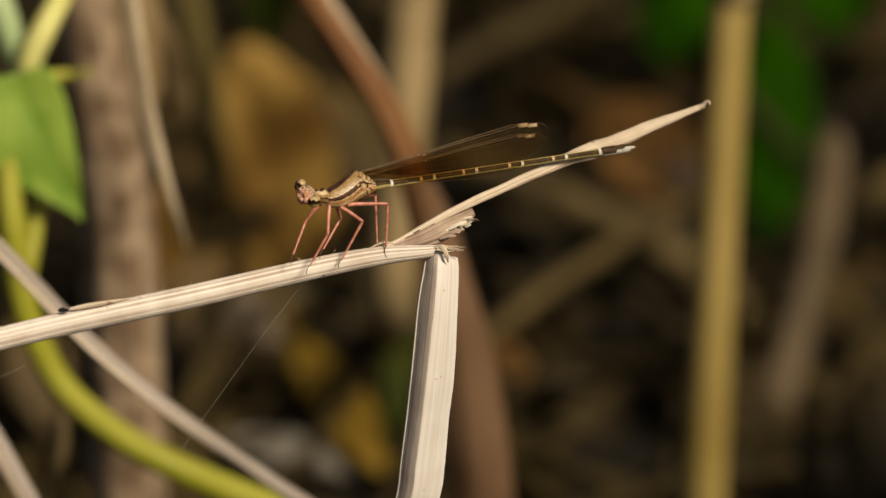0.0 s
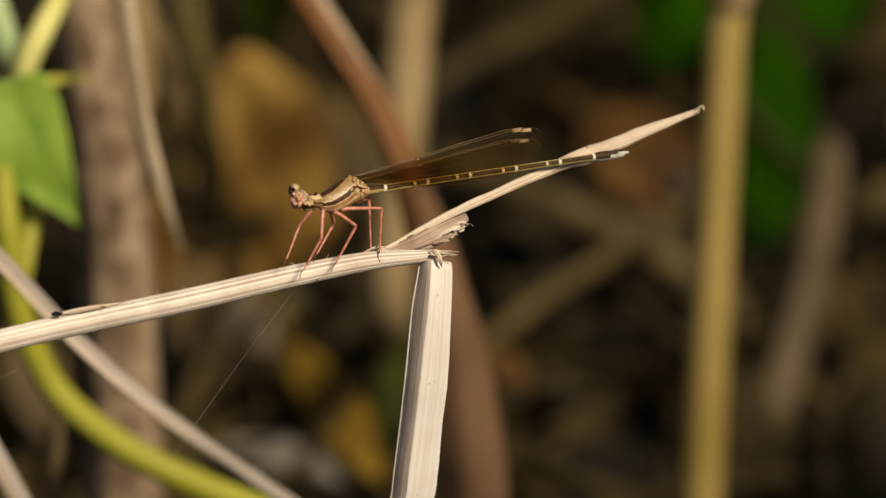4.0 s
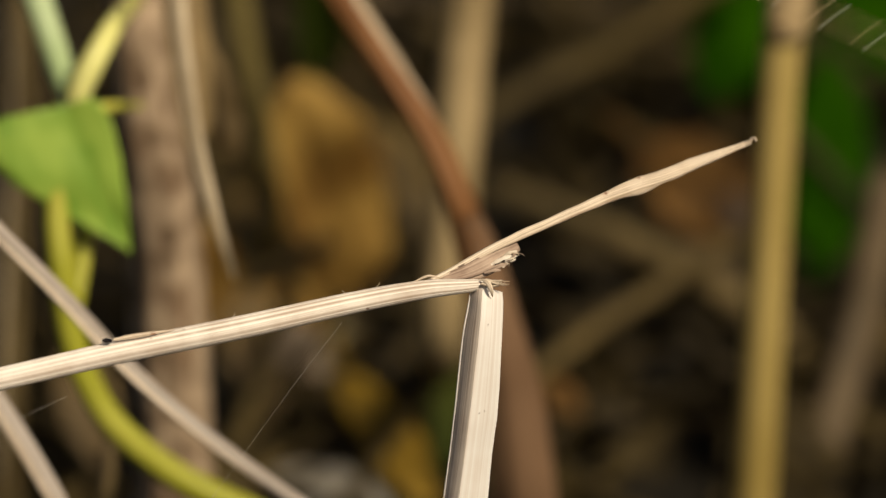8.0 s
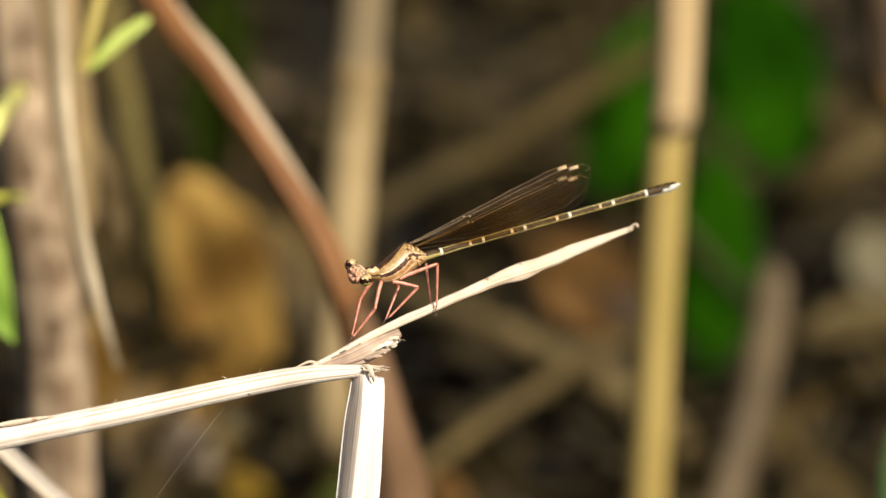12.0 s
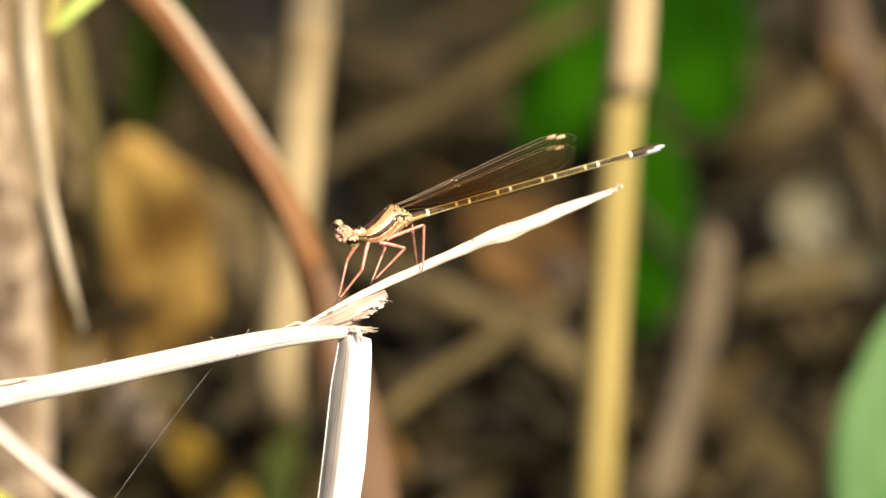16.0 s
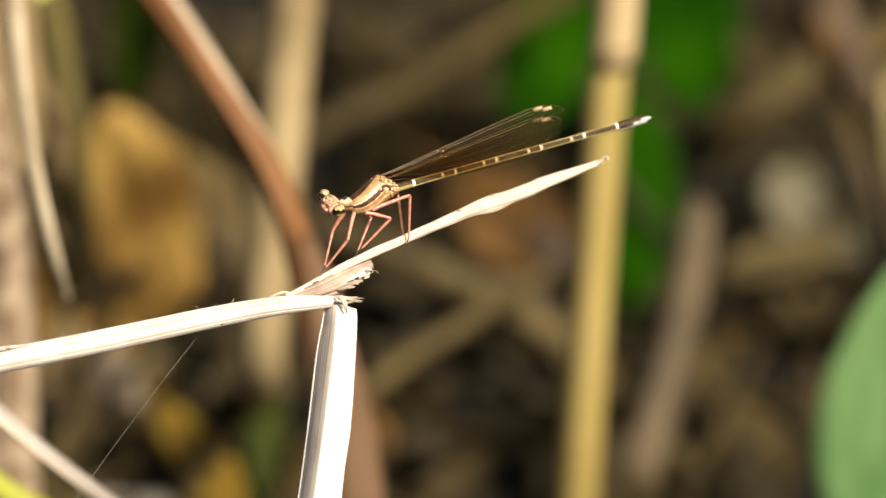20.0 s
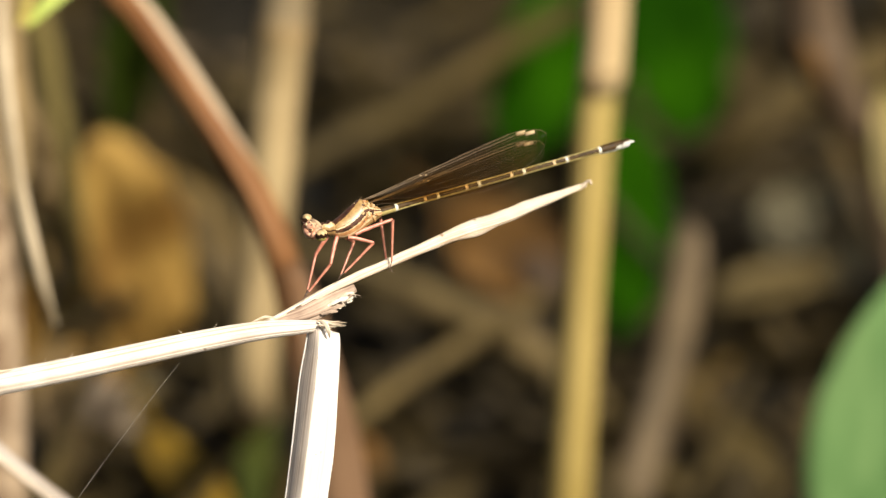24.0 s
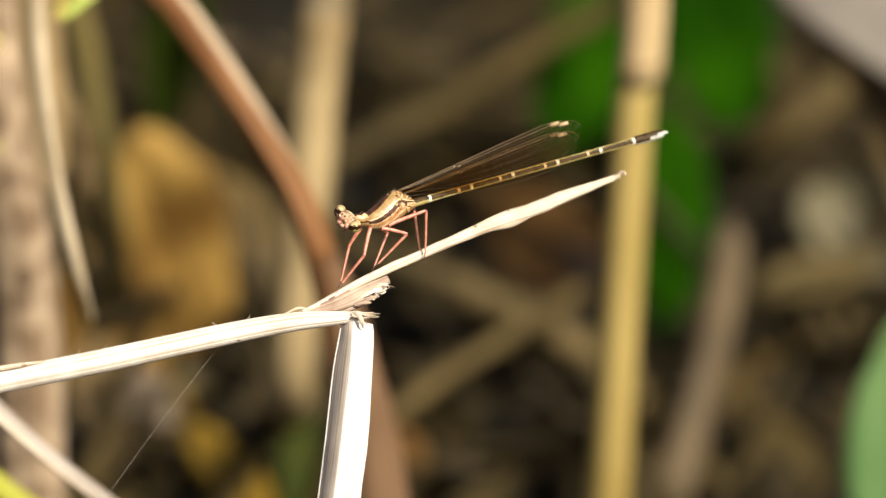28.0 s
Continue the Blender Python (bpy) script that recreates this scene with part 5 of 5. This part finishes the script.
def build_legs():
    rng = np.random.default_rng(9)
    for name, data in LEGS.items():
        hip, knee, foot = leg_joints(data, 2)
        l1, l2 = (knee - hip).length, (foot - knee).length
        s = spline([(0, 0, 0, 0.2), (l1 * 0.3, 0, 0.05, 0.2), (l1 * 0.8, 0, 0.03, 0.165), (l1, 0, 0, 0.15)], 14)
        femur = part_mesh("femur", tube_mesh("femur", s[:, :3] * 0.001, s[:, 3] * 0.001, M_LEG, 10, up=(0, 0, 1)), FLY)
        s = spline([(0, 0, 0, 0.15), (l2 * 0.4, 0, 0, 0.13), (l2, 0, 0, 0.085)], 14)
        tibia = part_mesh("tibia", tube_mesh("tibia", s[:, :3] * 0.001, s[:, 3] * 0.001, M_LEG, 10, up=(0, 0, 1)), FLY)
        s = spline([(l2, 0, 0), (l2 + 0.45, 0.1, 0.12), (l2 + 0.85, 0.1, 0.0), (l2 + 1.05, 0.12, -0.15)], 10)
        part_mesh("tarsus", tube_mesh("tarsus", s * 0.001, np.linspace(0.06, 0.03, 10) * 0.001, M_CLAW, 7, up=(0, 0, 1)), tibia, "dark hooked foot")
        for i in range(10):
            x = l2 * (0.08 + 0.085 * i)
            b = np.array([(x, 0, 0), (x + 0.12, (-1) ** i * 0.22, 0.18), (x + 0.3, (-1) ** i * 0.42, 0.34)]) * 0.001
            part_mesh("spine", tube_mesh("spine", b, [0.00002, 0.000013, 0.000004], M_CLAW, 4, up=(0, 0, 1)), tibia)
        LEG_PARTS[name] = (femur, tibia, l1, l2)


WINGS = []


def build_wings():
    """Four stalked wings: membrane, main veins, cross veins and a pale spot by the tip."""
    length = 19.5
    rng_w = np.random.default_rng(21)
    upper = lambda x: np.interp(x, (0, 1.5, 4, 7, 12, 16.5, 18.4, 19.2, 19.5), (0.0, 0.10, 0.35, 0.62, 0.95, 1.05, 0.85, 0.5, 0.0))
    lower = lambda x: np.interp(x, (0, 1.5, 4, 7, 12, 15.8, 17.8, 19.1, 19.5), (-0.25, -0.45, -0.95, -1.6, -2.15, -2.2, -1.8, -0.8, 0.0))
    sag = lambda x: -0.28 * math.sin(math.pi * x / length)
    for k, (y, hind) in enumerate(((-0.32, 0), (0.32, 0), (-0.22, 1), (0.22, 1))):
        n, q = 46, 9
        verts, faces = [], []
        sc = 1.0 if hind else 1.045
        for i in range(n + 1):
            x = length * i / n
            for j in range(q + 1):
                f = j / q
                z = upper(x) * (1 - f) + lower(x) * f + sag(x)
                verts.append((x * sc * 0.001, (0.05 * math.sin(f * 9 + x * 0.3)) * 0.001, z * sc * 0.001))
        for i in range(n):
            for j in range(q):
                p = i * (q + 1) + j
                faces.append((p, p + q + 1, p + q + 2, p + 1))
        wing = part_mesh("wing", mesh_from("wing", verts, faces, M_WING), FLY, "clear smoky wing with a cream spot")
        veins = []
        xs = np.linspace(0, length, 40)
        edge = np.array([(x, 0, upper(x) + sag(x)) for x in xs])
        part_mesh("leading_vein", tube_mesh("leading_vein", edge * sc * 0.001, np.interp(xs, (0, 14, length), (0.00004, 0.000036, 0.000018)), M_COSTA, 6, up=(0, 1, 0)), wing, "tan vein along the wing's leading edge")
        veins.append((np.array([(x, 0, lower(x)) for x in xs]), 0.013))
        for f, r, a, b in ((0.08, 0.018, 0.0, 0.97), (0.17, 0.013, 0.02, 0.93), (0.34, 0.008, 0.12, 0.95), (0.55, 0.005, 0.2, 0.93), (0.78, 0.004, 0.26, 0.9)):
            vx = np.linspace(a * length, b * length, 26)
            veins.append((np.array([(x, 0, upper(x) * (1 - f) + lower(x) * f) for x in vx]), r))
        vv, ff = [], []

        def add(me):
            o = len(vv)
            vv.extend(v.co[:] for v in me.vertices)
            ff.extend(tuple(i + o for i in p.vertices) for p in me.polygons)
            bpy.data.meshes.remove(me)
        for pts, r in veins:
            pts = pts + np.array([(0, 0, sag(p[0])) for p in pts])
            add(tube_mesh("v", pts * sc * 0.001, [r * 0.001] * len(pts), M_VEIN, 5, up=(0, 1, 0)))
        for x in 9.0 + 9.6 * (np.arange(22) / 22) + rng_w.uniform(-0.2, 0.2, 22):
            a, b = upper(x), lower(x)
            f0 = rng_w.uniform(0.0, 0.5)
            a, b = a + (b - a) * f0, a + (b - a) * min(1, f0 + rng_w.uniform(0.2, 0.5))
            pts = np.array([(x, 0, a), (x + 0.12, 0, a * 0.6 + b * 0.4), (x, 0, b)]) + np.array((0, 0, sag(x)))
            add(tube_mesh("v", pts * sc * 0.001, [0.000003] * 3, M_VEIN, 4, up=(0, 1, 0)))
        part_mesh("wing_venation", mesh_from("wing_venation", vv, ff, M_VEIN), wing)
        part_mesh("wing_spot", loft("wing_spot", [(x * sc, (upper(x) + sag(x) - 0.36) * sc, (upper(x) + sag(x) - 0.02) * sc, 0.03) for x in (17.35, 17.5, 17.9, 18.2, 18.35)], M_STIGMA, 8), wing, "cream spot near the wing tip")
        part_mesh("wing_notch", ellipsoid("wing_notch", (6.6 * sc, 0, (upper(6.6) + sag(6.6) - 0.1) * sc), (0.11, 0.03, 0.05), M_CREAM, None, 8, 6), wing)
        WINGS.append((wing, y, hind))


build_damselfly()
build_legs()
build_wings()


# ---- what moves ----
def wing_pose(y, hind, lift, spread, swing=0.0):
    """lift: above the abdomen; spread: half the opening between the pairs; swing: the beat."""
    side = -1 if y < 0 else 1
    root = Vector((-1.35 + 0.45 * hind, y, 1.55 - 0.4 * hind)) * 0.001
    tilt = (lift - 1.6 * hind)
    return (Matrix.Translation(root) @ Matrix.Rotation(radians(side * spread), 4, "Z") @ Matrix.Rotation(-radians(tilt), 4, "Y")
            @ Matrix.Rotation(radians(-side * (spread * 0.6 + swing)), 4, "X"))


def motions():
    perch_a = fly_pose(*(-16.32, 0.32, -0.7), 9.3)
    perch_b = fly_pose(*(-4.71, 5.25, 6.0), 17.3, 26.2)
    far_off = fly_pose(150, 170, -10, 5, 20)
    walk(FLY, [
        (0, perch_a), (7.8, perch_a),
        (7.9, fly_pose(*(-2.42, 11.96, 0.0), -25, 5)), (8.0, fly_pose(*(8.35, 27.00, -2.0), -24, 5)), (8.1, fly_pose(60, 70, -5, -10, 10)), (8.2, far_off), (8.5, far_off),
        (8.6, fly_pose(*(0.58, 18.22, -1.0), 16, 25)), (8.7, fly_pose(*(-9.94, 3.78, -0.5), 13)), (8.8, fly_pose(*(-10.99, 1.97, 0.0), 13)), (8.9, fly_pose(*(-11.53, 1.70, 0.0), 13.2)), (9.1, fly_pose(*(-11.83, 1.98, 0.0), 13.2)),
        (9.2, fly_pose(*(-9.50, 6.15, 0.0), 10, 20)), (9.3, fly_pose(60, 70, -5, 5, 15)), (9.4, far_off), (10.5, far_off),
        (10.6, fly_pose(*(7.01, 20.68, 4.0), 12)), (10.7, fly_pose(*(-4.23, 5.32, 5.0), 17)), (10.8, fly_pose(*(-3.83, 4.83, 6.0), 16.8)), (10.9, fly_pose(*(-4.14, 4.81, 6.0), 17.8)),
        (11.2, perch_b), (11.4, fly_pose(*(-4.64, 4.76, 6.0), 17.8)), (11.6, perch_b), (28, perch_b)])
    away = sight(*(137.9, 47.1, 242))
    walk(SWAY, [(t, Matrix.Translation(p)) for t, p in (
        (0, away), (23.6, away), (24.2, sight(*(52.4, 38.7, 242))), (24.5, sight(*(41.5, 32.6, 242))), (25, sight(*(35.3, 32.6, 242))), (25.5, sight(*(37.7, 31.7, 242))), (26, sight(*(34.4, 31.4, 242))),
        (26.5, sight(*(30.8, 31.3, 242))), (27, sight(*(29.2, 31.4, 242))), (27.5, sight(*(31.3, 31.8, 242))), (28, sight(*(31.4, 32.2, 242))))])
    for name, (femur, tibia, l1, l2) in LEG_PARTS.items():
        rows1, rows2 = [], []
        tuck = {}
        for p in (1, 2):
            hip, knee, foot = leg_joints(LEGS[name], p)
            knee = hip + (knee - hip).normalized() * l1
            tuck[p] = (aim(hip, knee), aim(knee, foot))
        hip, knee, foot = leg_joints(LEGS[name], 1)
        knee = hip + (knee - hip + Vector((0, 0, 0.9))).normalized() * l1
        tuck[0] = (aim(hip, knee), aim(knee, knee + Vector((-0.7, 0, -1.2))))
        for t, p in ((0, 1), (7.8, 1), (7.9, 0), (8.6, 0), (8.75, 1), (9.1, 1), (9.2, 0), (10.6, 0), (10.75, 2), (28, 2)):
            rows1.append((t, tuck[p][0]))
            rows2.append((t, tuck[p][1]))
        walk(femur, rows1)
        walk(tibia, rows2)
    for wing, y, hind in WINGS:
        rows = [(0, wing_pose(y, hind, 4.1, 2)), (7.8, wing_pose(y, hind, 4.1, 2))]
        beats = [(7.85, 8.15), (8.5, 8.72), (9.15, 9.4), (10.45, 10.72)]
        rest = {0: [(8.8, 18, 12), (8.9, 12.6, 5), (9.1, 11, 3)], 2: [(10.8, 23, 16), (10.9, 19, 12), (11.0, 13.2, 5), (11.1, 12.5, 4), (11.3, 11, 5), (11.5, 8.6, 3), (11.9, 7.0, 3), (12.5, 5.7, 2.5), (14.0, 4.5, 2), (28, 4.1, 2)]}
        for b, (t0, t1) in enumerate(beats):
            for i in range(int((t1 - t0) * 30) + 1):
                rows.append((t0 + i / 30, wing_pose(y, hind, 12, 40, 30 if i % 2 else -30)))
            if b == 0:
                rows.append((8.3, wing_pose(y, hind, 12, 30)))
            if b == 1:
                rows += [(t, wing_pose(y, hind, a, s)) for t, a, s in rest[0]]
            if b == 2:
                rows.append((9.9, wing_pose(y, hind, 12, 30)))
            if b == 3:
                rows += [(t, wing_pose(y, hind, a, s)) for t, a, s in rest[2]]
        walk(wing, rows)


motions()
